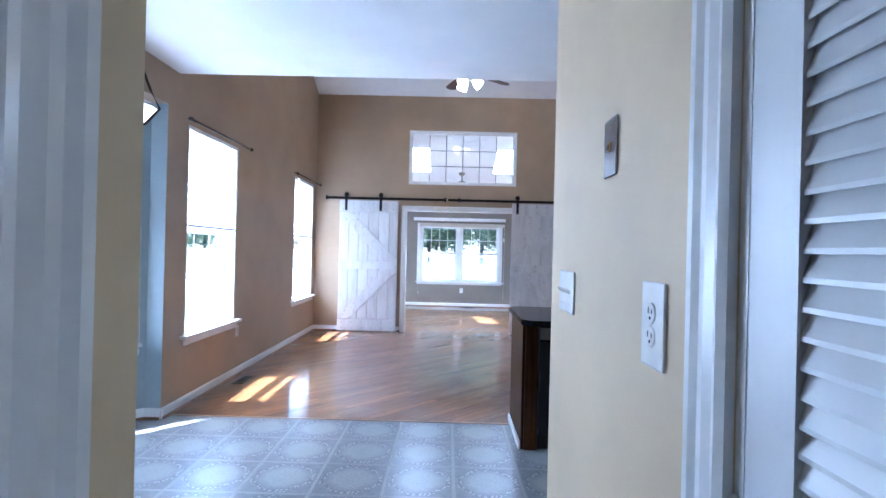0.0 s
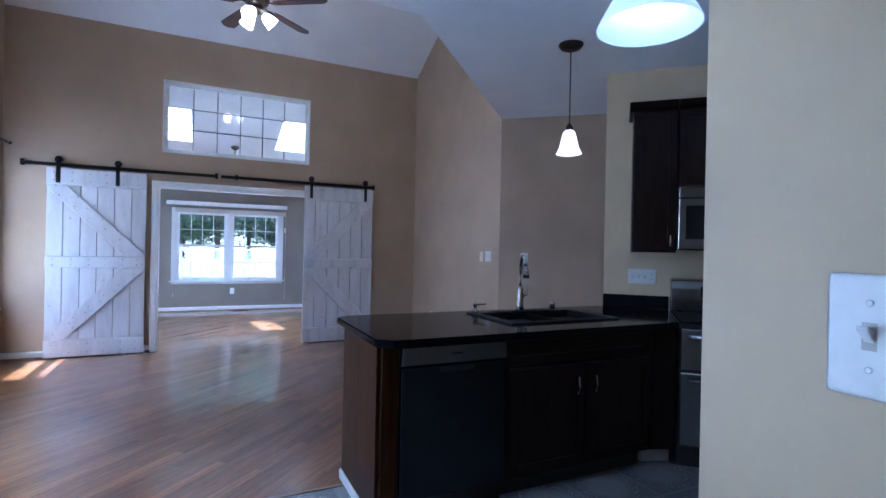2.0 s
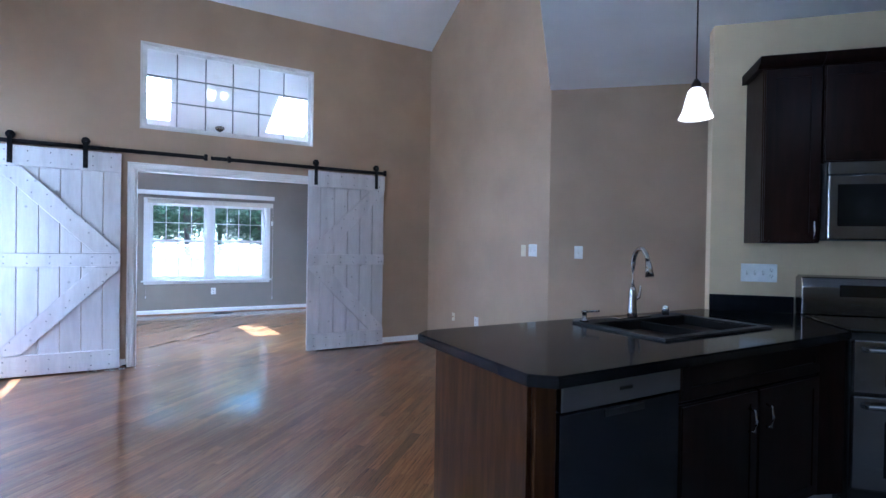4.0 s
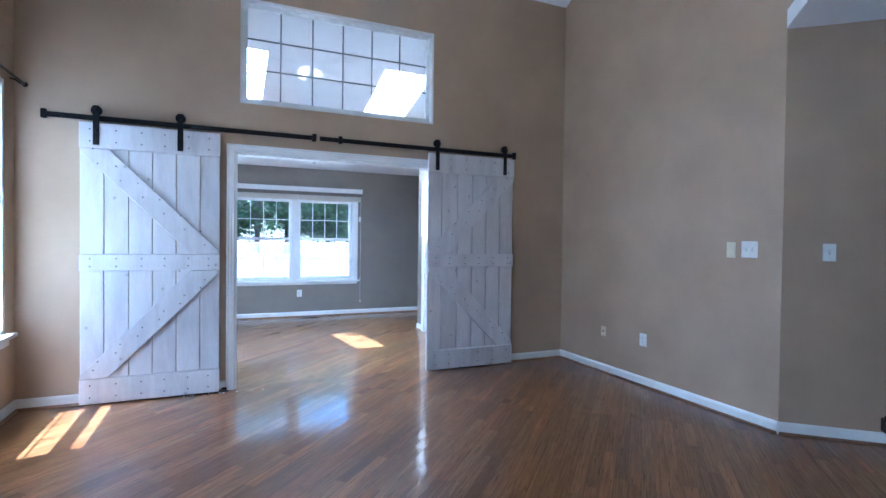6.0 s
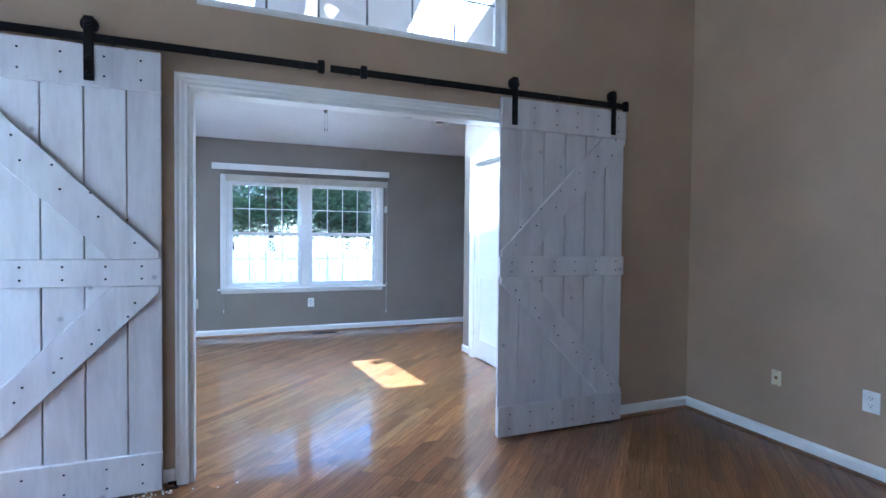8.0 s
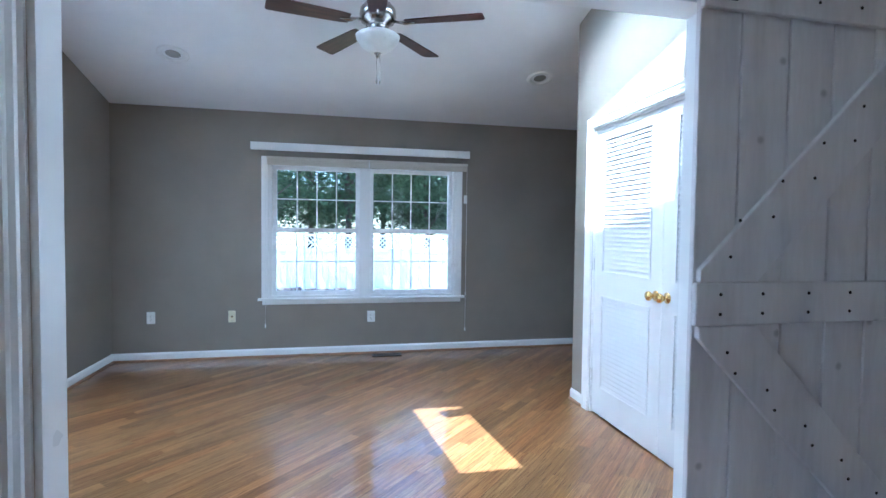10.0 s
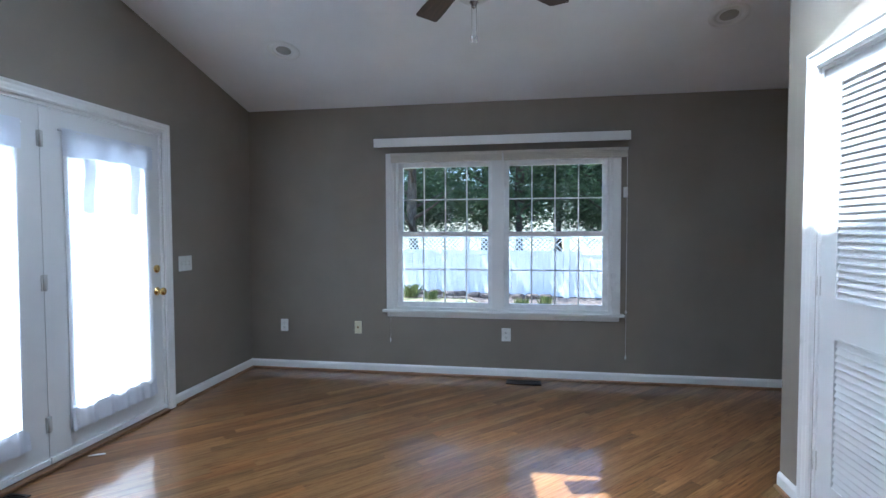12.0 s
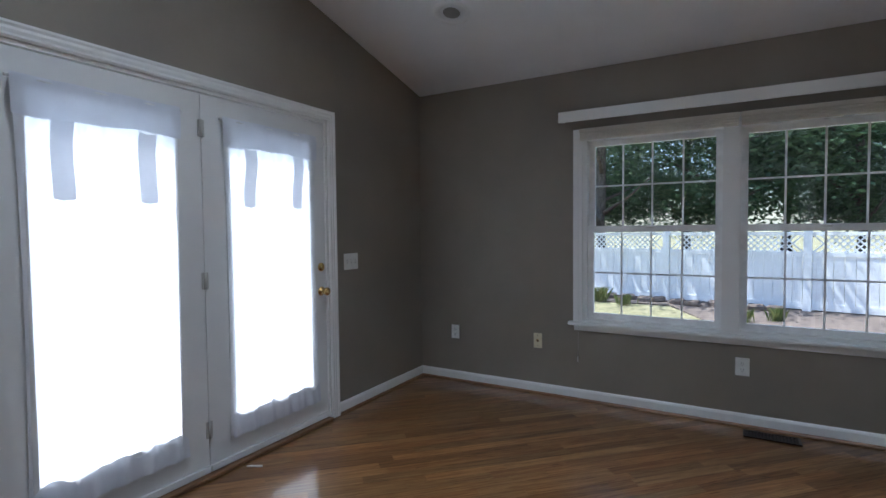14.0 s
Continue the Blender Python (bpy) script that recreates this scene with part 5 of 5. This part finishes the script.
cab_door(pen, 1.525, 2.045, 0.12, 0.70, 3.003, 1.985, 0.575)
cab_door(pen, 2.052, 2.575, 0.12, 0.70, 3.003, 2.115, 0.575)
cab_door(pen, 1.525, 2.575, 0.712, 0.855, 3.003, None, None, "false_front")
fil = thing("corner_cabinet", Matrix(), "dark cherry angled corner base cabinet beside the range", "kitchen cabinet")
part("body", prism([(2.605, 3.0), (2.745, 2.945), (3.235, 3.435), (2.935, 3.735), (2.935, 3.578), (2.605, 3.578)], 2, 0.10, 0.866), CABINET, fil)
part("toe_kick", prism([(2.605, 3.07), (2.775, 3.0), (3.2, 3.44), (2.94, 3.7), (2.605, 3.57)], 2, 0.0, 0.10), TRIM, fil)

dw = thing("dishwasher", pose(0.905, 2.992, 0), "stainless steel dishwasher built in under the counter", "dishwasher")
part("body", box(0.004, 0.596, 0.012, 0.56, 0.10, 0.862), SLOT, dw)
# door colour carries a dark reflection, the control strip a weaker one
part("door", box(0.003, 0.597, -0.018, 0.010, 0.112, 0.763, 0.004), DIM_REFLECTION_STEEL, dw)
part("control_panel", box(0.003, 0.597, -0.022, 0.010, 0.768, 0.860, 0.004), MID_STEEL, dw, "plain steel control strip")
part("badge", box(0.27, 0.33, -0.0235, -0.0215, 0.812, 0.823), SLOT, dw)
part("pocket_handle", box(0.20, 0.40, -0.0205, -0.0175, 0.728, 0.752, 0.001), SLOT, dw)
part("kick_plate", box(0.003, 0.597, 0.03, 0.045, 0.0, 0.105), SLOT, dw)

sk = thing("kitchen_sink", Matrix(), "black double-bowl drop-in kitchen sink", "sink")
part("rim", rounded([(1.645, 3.145), (2.475, 3.145), (2.475, 3.70), (1.645, 3.70)], 0.9085, 0.919, (1.70, 2.42, 3.195, 3.595), 0.004), SINK_BLACK, sk)
for a, b in ((1.70, 2.045), (2.065, 2.42)):
    bm = bmesh.new()
    add_box(bm, a - 0.008, b + 0.008, 3.187, 3.603, 0.72, 0.9084)
    bmesh.ops.delete(bm, geom=[f for f in bm.faces if f.normal.z > 0.5 or f.calc_center_median().z > 0.908], context="FACES_ONLY")
    bmesh.ops.solidify(bm, geom=bm.faces[:], thickness=0.006)
    part("bowl", bm, SINK_BLACK, sk)
fa = thing("kitchen_faucet", pose(2.05, 3.655, 0.919), "brushed nickel gooseneck pull-down kitchen faucet", "faucet")
part("deck_plate", box(-0.12, 0.12, -0.028, 0.028, 0, 0.006, 0.003), NICKEL, fa)
part("body", lathe([(0.028, 0.006), (0.024, 0.03), (0.021, 0.10), (0.020, 0.15), (0.014, 0.17)], 20), NICKEL, fa)
arc = [(0, 0, 0.16), (0, 0, 0.29)] + [(0.014 * (1 - math.cos(a)), -0.078 * (1 - math.cos(a)), 0.29 + 0.09 * math.sin(a)) for a in [math.pi * k / 10 for k in range(1, 10)]]
SPOUT = pose(0, 0, 0, 0, 0, -33)
part("spout", tube(arc, 0.0125, 12), NICKEL, fa, "", SPOUT)
part("spray_head", tube([(0.028, -0.154, 0.315), (0.030, -0.162, 0.28), (0.032, -0.170, 0.235)], [0.014, 0.018, 0.023], 14), NICKEL, fa, "", SPOUT)
part("lever", tube([(0.018, 0.0, 0.10), (0.05, 0.0, 0.11), (0.062, 0.0, 0.15), (0.064, 0, 0.175)], [0.012, 0.010, 0.007, 0.005], 10), NICKEL, fa)
so = thing("soap_dispenser", pose(1.69, 3.655, 0.919), "brushed nickel soap dispenser pump by the sink", "soap dispenser")
part("base", lathe([(0.022, 0), (0.020, 0.012), (0.012, 0.018), (0.012, 0.045), (0.016, 0.05), (0.012, 0.058)], 16), NICKEL, so)
part("nozzle", tube([(0, 0, 0.05), (0.03, -0.03, 0.056), (0.055, -0.05, 0.058)], 0.0055, 8), NICKEL, so)
ag = thing("air_gap_cap", pose(2.33, 3.655, 0.919), "small chrome air gap cap beside the faucet", "sink fitting")
part("cap", lathe([(0.020, 0), (0.020, 0.04), (0.017, 0.052), (0.008, 0.056)], 18), CHROME, ag)

# range, microwave and wall cabinets along the angled wall
rg = thing("double_oven_range", K @ pose(0.482, 0, 0), "stainless steel freestanding range with two oven doors", "range")
part("body", box(0, 0.76, -0.69, -0.03, 0.04, 0.900, 0.004), SLOT, rg)
part("cooktop", box(-0.002, 0.762, -0.70, -0.03, 0.900, 0.915, 0.004), BLACK_GLASS, rg)
part("control_panel", prism([(-0.11, 0.916), (-0.12, 1.08), (-0.10, 1.14), (-0.05, 1.155), (-0.012, 1.14), (-0.012, 0.916)], 0, 0.004, 0.756, 0.004), STEEL, rg, "raised steel control back panel")
part("display", box(0.20, 0.56, -0.126, -0.118, 1.03, 1.10, 0.002), BLACK_GLASS, rg)
for z0, z1, w0, w1 in ((0.605, 0.865, 0.645, 0.775), (0.13, 0.590, 0.20, 0.475)):
    d = part("oven_door", box(0.006, 0.754, -0.722, -0.692, z0, z1, 0.006), STEEL, rg)
    part("window", box(0.14, 0.62, -0.7255, -0.7215, w0, w1, 0.001), BLACK_GLASS, d)
    part("handle", tube([(0.05, -0.724, z1 - 0.045), (0.06, -0.755, z1 - 0.042), (0.38, -0.772, z1 - 0.040), (0.70, -0.755, z1 - 0.042), (0.71, -0.724, z1 - 0.045)], 0.012, 10), STEEL, d)
part("kick_panel", box(0.006, 0.754, -0.700, -0.691, 0.0, 0.12), SLOT, rg)
mw = thing("microwave", K @ pose(0.495, 0, 0), "stainless steel over-the-range microwave", "microwave")
part("body", box(0, 0.758, -0.38, -0.002, 1.365, 1.795, 0.004), SLOT, mw)
part("top_vent", box(0, 0.758, -0.402, -0.381, 1.725, 1.795, 0.004), STEEL, mw)
part("door", box(0, 0.58, -0.405, -0.381, 1.366, 1.722, 0.006), STEEL, mw)
part("window", box(0.045, 0.52, -0.4085, -0.4045, 1.44, 1.67, 0.001), BLACK_GLASS, mw)
part("keypad", box(0.584, 0.758, -0.402, -0.381, 1.366, 1.722, 0.004), BLACK_GLASS, mw)
part("handle", tube([(0.55, -0.405, 1.42), (0.55, -0.44, 1.43), (0.55, -0.44, 1.66), (0.55, -0.405, 1.67)], 0.010, 10), STEEL, mw)
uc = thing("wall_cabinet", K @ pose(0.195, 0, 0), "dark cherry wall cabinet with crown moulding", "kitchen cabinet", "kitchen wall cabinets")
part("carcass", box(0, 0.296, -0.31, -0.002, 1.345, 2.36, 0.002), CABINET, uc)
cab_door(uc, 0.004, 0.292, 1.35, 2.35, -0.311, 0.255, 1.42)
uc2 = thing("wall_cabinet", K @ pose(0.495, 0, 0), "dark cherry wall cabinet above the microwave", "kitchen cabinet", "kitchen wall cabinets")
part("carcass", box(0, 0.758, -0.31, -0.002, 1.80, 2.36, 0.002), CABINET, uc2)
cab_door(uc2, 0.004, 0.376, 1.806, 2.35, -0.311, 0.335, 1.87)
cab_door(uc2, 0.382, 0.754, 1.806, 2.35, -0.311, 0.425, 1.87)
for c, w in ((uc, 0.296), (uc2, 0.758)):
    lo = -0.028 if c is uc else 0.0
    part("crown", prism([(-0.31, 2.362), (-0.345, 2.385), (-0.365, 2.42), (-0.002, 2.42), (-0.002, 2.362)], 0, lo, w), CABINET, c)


# ---- outside ----
def fence_run(length, at, label, lattice_cell=0.11):
    """White vinyl privacy fence with a lattice top; local x along, z up."""
    t = thing("vinyl_fence", at, label, "fence", "garden fence", "structure")
    n = int(length / 2.44)
    post = mesh_of("post", box(-0.064, 0.064, -0.064, 0.064, -0.1, 1.50), VINYL_WHITE)
    bm = bmesh.new()
    add_box(bm, -0.078, 0.078, -0.078, 0.078, 1.50, 1.525)
    add_prism(bm, [(-0.065, 1.525), (0.065, 1.525), (0.0, 1.585)], 1, -0.065, 0.065)
    cap = mesh_of("post_cap", bm, VINYL_WHITE)
    bm = bmesh.new()
    add_box(bm, 0.066, 2.374, -0.024, 0.024, 0.05, 0.17)
    add_box(bm, 0.066, 2.374, -0.024, 0.024, 1.02, 1.10)
    add_box(bm, 0.066, 2.374, -0.024, 0.024, 1.40, 1.46)
    rails = mesh_of("rails", bm, VINYL_WHITE)
    bm = bmesh.new()
    for k in range(15):
        x = 0.07 + 2.30 * k / 15
        add_box(bm, x, x + 0.148, -0.011, 0.011, 0.16, 1.03)
    boards = mesh_of("boards", bm, VINYL_WHITE)
    bm = bmesh.new()
    for s in (1, -1):
        for k in range(-4, 25):
            x = 0.07 + lattice_cell * k
            a, b = (x, 1.09), (x + 0.32, 1.41)
            if s < 0:
                a, b = (x + 0.32, 1.09), (x, 1.41)
            if min(a[0], b[0]) < 0.06 or max(a[0], b[0]) > 2.38:
                continue
            d = 0.019
            y = 0.004 * s
            add_prism(bm, [(a[0] - d, a[1]), (a[0] + d, a[1]), (b[0] + d, b[1]), (b[0] - d, b[1])], 1, y - 0.003, y + 0.003)
    bmesh.ops.recalc_face_normals(bm, faces=bm.faces[:])
    lattice = mesh_of("lattice", bm, VINYL_WHITE)
    for k in range(n + 1):
        m = pose(2.44 * k, 0, 0)
        shared("post", post, t, m)
        shared("post_cap", cap, t, m)
        if k < n:
            for nm, me in (("rails", rails), ("boards", boards), ("lattice", lattice)):
                shared(nm, me, t, m)
    return t


fence_run(36.7, pose(-17.41, 22.83, -0.27, 0, 0, -11), "white vinyl privacy fence with a lattice top across the garden")
fence_run(36.7, pose(-12.5, -14.8, -0.27, 0, 0, 90), "white vinyl privacy fence with a lattice top along the side garden")


def leaf_crown(seed, radius, height, count, leaf):
    """Clumps of small leaves on an uneven crown with gaps."""
    rnd = random.Random(seed)
    verts, faces = [], []
    clumps = []
    for _ in range(46):
        a, u = rnd.uniform(0, 6.283), rnd.random() ** 0.6
        z = rnd.random()
        r = radius * u * math.sin(math.pi * (0.12 + 0.8 * z)) ** 0.7
        clumps.append((r * math.cos(a), r * math.sin(a), height * z, radius * rnd.uniform(0.16, 0.34)))
    for k in range(count):
        cx, cy, cz, cr = clumps[k % len(clumps)]
        p = Vector((cx + rnd.gauss(0, cr), cy + rnd.gauss(0, cr), cz + rnd.gauss(0, cr * 0.7)))
        q = Euler((rnd.uniform(-1.1, 1.1), rnd.uniform(-1.1, 1.1), rnd.uniform(0, 6.28))).to_matrix()
        s = leaf * rnd.uniform(0.6, 1.3)
        base = len(verts)
        for v in ((-0.5, 0, 0), (0, -0.32, 0.05), (0.55, 0, 0), (0, 0.32, 0.05)):
            verts.append(p + q @ (Vector(v) * s))
        faces.append((base, base + 1, base + 2, base + 3))
    me = bpy.data.meshes.new("crown")
    me.from_pydata(verts, [], faces)
    me.materials.append(LEAF)
    return me


def trunk_mesh(seed, height, radius, first_limb):
    rnd = random.Random(seed)
    bm = tube([(0, 0, -0.3), (0.02, 0.01, 0.4), (0.05, 0.03, height * 0.45), (0.02, -0.05, height * 0.75), (0, 0, height)], [radius * 1.35, radius, radius * 0.8, radius * 0.5, radius * 0.15], 12)
    for k in range(9):
        z = first_limb + (height - first_limb) * k / 10
        a = rnd.uniform(0, 6.28)
        l = rnd.uniform(1.2, 2.4)
        pts = [(0, 0, z), (l * 0.5 * math.cos(a), l * 0.5 * math.sin(a), z + 0.25 * l), (l * math.cos(a), l * math.sin(a), z + 0.6 * l)]
        extra = tube(pts, [radius * 0.35, radius * 0.2, radius * 0.06], 7)
        me = bpy.data.meshes.new("limb")
        extra.to_mesh(me)
        extra.free()
        bm.from_mesh(me)
        bpy.data.meshes.remove(me)
    return bm


CROWNS = [leaf_crown(s, 2.7, 6.2, 22000, 0.135) for s in (5, 6, 7)]
TRUNKS = [mesh_of("trunk", trunk_mesh(s, 7.0, 0.20, 2.2), BARK) for s in (1, 2, 3)]


def tree(x, y, k, scale, low, turn):
    t = thing("broadleaf_tree", pose(x, y, -0.27, 0, 0, turn), "leafy green broadleaf tree behind the white fence", "tree", "trees behind the fence")
    shared("trunk", TRUNKS[k % 3], t, Matrix.Diagonal((scale, scale, scale * 0.72, 1)))
    shared("crown", CROWNS[(k + 1) % 3], t, pose(0, 0, low) @ Matrix.Diagonal((scale, scale, scale * 0.60, 1)))
    return t


rnd = random.Random(11)
spots = [(-9.0, 25.0), (-5.6, 24.3), (-2.34, 21.2), (0.6, 24.2), (3.5, 24.9), (6.6, 24.2), (9.8, 25.3), (13.0, 24.5), (-12.5, 25.5), (-7.3, 28.0), (-3.9, 28.6), (-0.8, 28.0), (2.2, 29.0), (5.2, 28.4), (8.4, 29.2), (11.6, 28.6), (-11.0, 29.0)]
for k, (x, y) in enumerate(spots):
    low = 4.2 if k == 2 else rnd.uniform(1.75, 2.1)
    tree(x, y, k, rnd.uniform(0.95, 1.2), low, rnd.uniform(0, 360))
for k, (x, y) in enumerate([(-16.5, -8), (-17, -3), (-16, 2), (-17.2, 6.5), (-16.2, 11), (-17, 15.5), (-16.4, 20)]):
    tree(x, y, k, rnd.uniform(0.9, 1.2), rnd.uniform(1.4, 2.0), rnd.uniform(0, 360))


def grass_tuft(x, y, size, seed):
    rnd = random.Random(seed)
    bm = bmesh.new()
    for _ in range(110):
        a, l = rnd.uniform(0, 6.28), size * rnd.uniform(0.5, 1.0)
        bx, by = rnd.gauss(0, size * 0.25), rnd.gauss(0, size * 0.25)
        lean = rnd.uniform(0.15, 0.6) * l
        w = 0.006
        c, s = math.cos(a), math.sin(a)
        p = [(bx - w * s, by + w * c, 0), (bx + w * s, by - w * c, 0), (bx + lean * 0.4 * c + w * s, by + lean * 0.4 * s - w * c, l * 0.7), (bx + lean * c, by + lean * s, l)]
        bm.faces.new([bm.verts.new(q) for q in p])
    t = tagged(part("ornamental_grass", bm, BLADE, None, "", pose(x, y, -0.25)), "yellow green ornamental grass tuft in the mulch bed", "ornamental grass", "grass tufts")
    return t


for k, (x, y, s) in enumerate([(-2.5, 18.6, 0.30), (-1.9, 18.8, 0.34), (-1.3, 18.5, 0.24), (0.7, 17.4, 0.24), (1.2, 17.7, 0.24), (4.2, 16.9, 0.3), (-4.6, 18.7, 0.3)]):
    grass_tuft(x, y, s, 40 + k)
bm = bmesh.new()
rnd = random.Random(21)
for k in range(26):
    x = -7 + 0.33 * k + rnd.uniform(-0.05, 0.05)
    y = 18.9 - 0.194 * x + rnd.uniform(-0.2, 0.2)
    add_box(bm, -0.14, 0.14, -0.09, 0.09, 0, 0.12, pose(x, y, -0.26, rnd.uniform(-6, 6), rnd.uniform(-6, 6), rnd.uniform(-25, 25)))
bmesh.ops.bevel(bm, geom=bm.edges[:], offset=0.03, segments=1, affect="EDGES")
edging = tagged(part("edging_stones", bm, MULCH), "row of rough stones edging the mulch bed", "stones", kind="stuff")

# ---- floor pieces ----
me_tile = {}
TILE = 0.405
for i in range(-8, 12):
    for j in range(14):
        cx, cy = 0.32 + TILE * (i + 0.5), 3.497 - TILE * (j + 0.5)
        if cy < -0.75 or cx > 3.0:
            continue
        if cx < -0.9 and cy < 0.0 or cx < -2.0 and not 1.2 < cy < 5.45 + cx:
            continue
        x0, x1 = cx - TILE / 2, cx + TILE / 2
        key = round(x1 - x0, 3)
        if key < 0.03:
            continue
        if key not in me_tile:
            g = 0.0008
            h = x0 - cx
            bm = bmesh.new()
            add_box(bm, h + g, TILE / 2 - g, -TILE / 2 + g, TILE / 2 - g, -0.004, 0.0)
            me_tile[key] = mesh_of("tile", bm, VINYL_TILE)
        shared("tile", me_tile[key], floor_tile, pose(cx, cy, 0))

strip = thing("trim_threshold", pose(0, 3.50, 0), "thin wood threshold strip between vinyl and oak", "threshold", "", "structure")
part("strip", box(W1, 0.80, -0.012, 0.016, -0.003, 0.004, 0.002), SHOE_WOOD, strip)

# oak strips laid at forty-five degrees; u runs along a strip, v across
PLANK = 0.070
rnd = random.Random(77)
S = math.sqrt(0.5)


def clip(poly, sides):
    """Convex clip by half planes (point, inward normal)."""
    for (px, py), (nx, ny) in sides:
        out = []
        for a, b in zip(poly, poly[1:] + poly[:1]):
            da = (a[0] - px) * nx + (a[1] - py) * ny
            db = (b[0] - px) * nx + (b[1] - py) * ny
            if da >= 0:
                out.append(a)
            if (da >= 0) != (db >= 0):
                f = da / (da - db)
                out.append((a[0] + f * (b[0] - a[0]), a[1] + f * (b[1] - a[1])))
        poly = out
        if len(poly) < 3:
            return []
    return poly


SIDES = {
    "a": [((W1, 0), (1, 0)), ((0, 3.512), (0, 1)), ((0, 7.86), (0, -1)), ((4.6, 0), (-1, 0)), ((2.95, 5.37), (-0.66, -0.75))],
    "e": [((W1, 0), (1, 0)), ((0, 5.2), (0, 1)), ((0, 7.86), (0, -1)), ((2.95, 0), (-1, 0)), ((2.95, 5.37), (0.66, 0.75))],
    "b": [((W2, 0), (1, 0)), ((0, 7.86), (0, 1)), ((0, 11.76), (0, -1)), ((3.4, 0), (-1, 0))],
}
joined = {"a": bmesh.new(), "b": bmesh.new()}
full = {}
singles = 0
for row in range(-170, 160):
    v0 = row * PLANK
    u = -4.0 + rnd.uniform(0, 0.9)
    while u < 13.0:
        length = rnd.choice((0.45, 0.6, 0.75, 0.9, 1.05, 1.2))
        g = 0.0004
        corners = [(u + g, v0 + g), (u + length - g, v0 + g), (u + length - g, v0 + PLANK - g), (u + g, v0 + PLANK - g)]
        flat = [((a - b) * S, (a + b) * S) for a, b in corners]
        mx = sum(p[0] for p in flat) / 4
        my = sum(p[1] for p in flat) / 4
        lift = 0.0
        if -3 < mx < 5.5 and 2.8 < my < 12.6:
            for key in SIDES:
                poly = clip(flat, SIDES[key])
                if not poly:
                    continue
                whole = poly == flat
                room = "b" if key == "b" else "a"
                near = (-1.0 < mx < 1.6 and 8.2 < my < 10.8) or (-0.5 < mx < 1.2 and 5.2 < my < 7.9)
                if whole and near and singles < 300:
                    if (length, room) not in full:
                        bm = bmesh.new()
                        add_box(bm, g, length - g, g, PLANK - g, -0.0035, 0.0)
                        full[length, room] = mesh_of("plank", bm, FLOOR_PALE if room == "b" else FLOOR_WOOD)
                    shared("plank", full[length, room], floor_wood, pose((u - v0) * S, (u + v0) * S, lift, 0, 0, 45))
                    singles += 1
                else:
                    joined[room].faces.new([joined[room].verts.new((x, y, lift)) for x, y in poly])
        u += length
# turn the joined strips into a frame whose x runs along the grain
turn = Matrix.Rotation(radians(-45), 4, "Z")
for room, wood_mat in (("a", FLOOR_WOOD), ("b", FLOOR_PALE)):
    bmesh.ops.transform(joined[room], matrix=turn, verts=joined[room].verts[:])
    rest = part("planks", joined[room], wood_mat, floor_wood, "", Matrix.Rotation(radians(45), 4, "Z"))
    tagged(rest, kind="stuff")
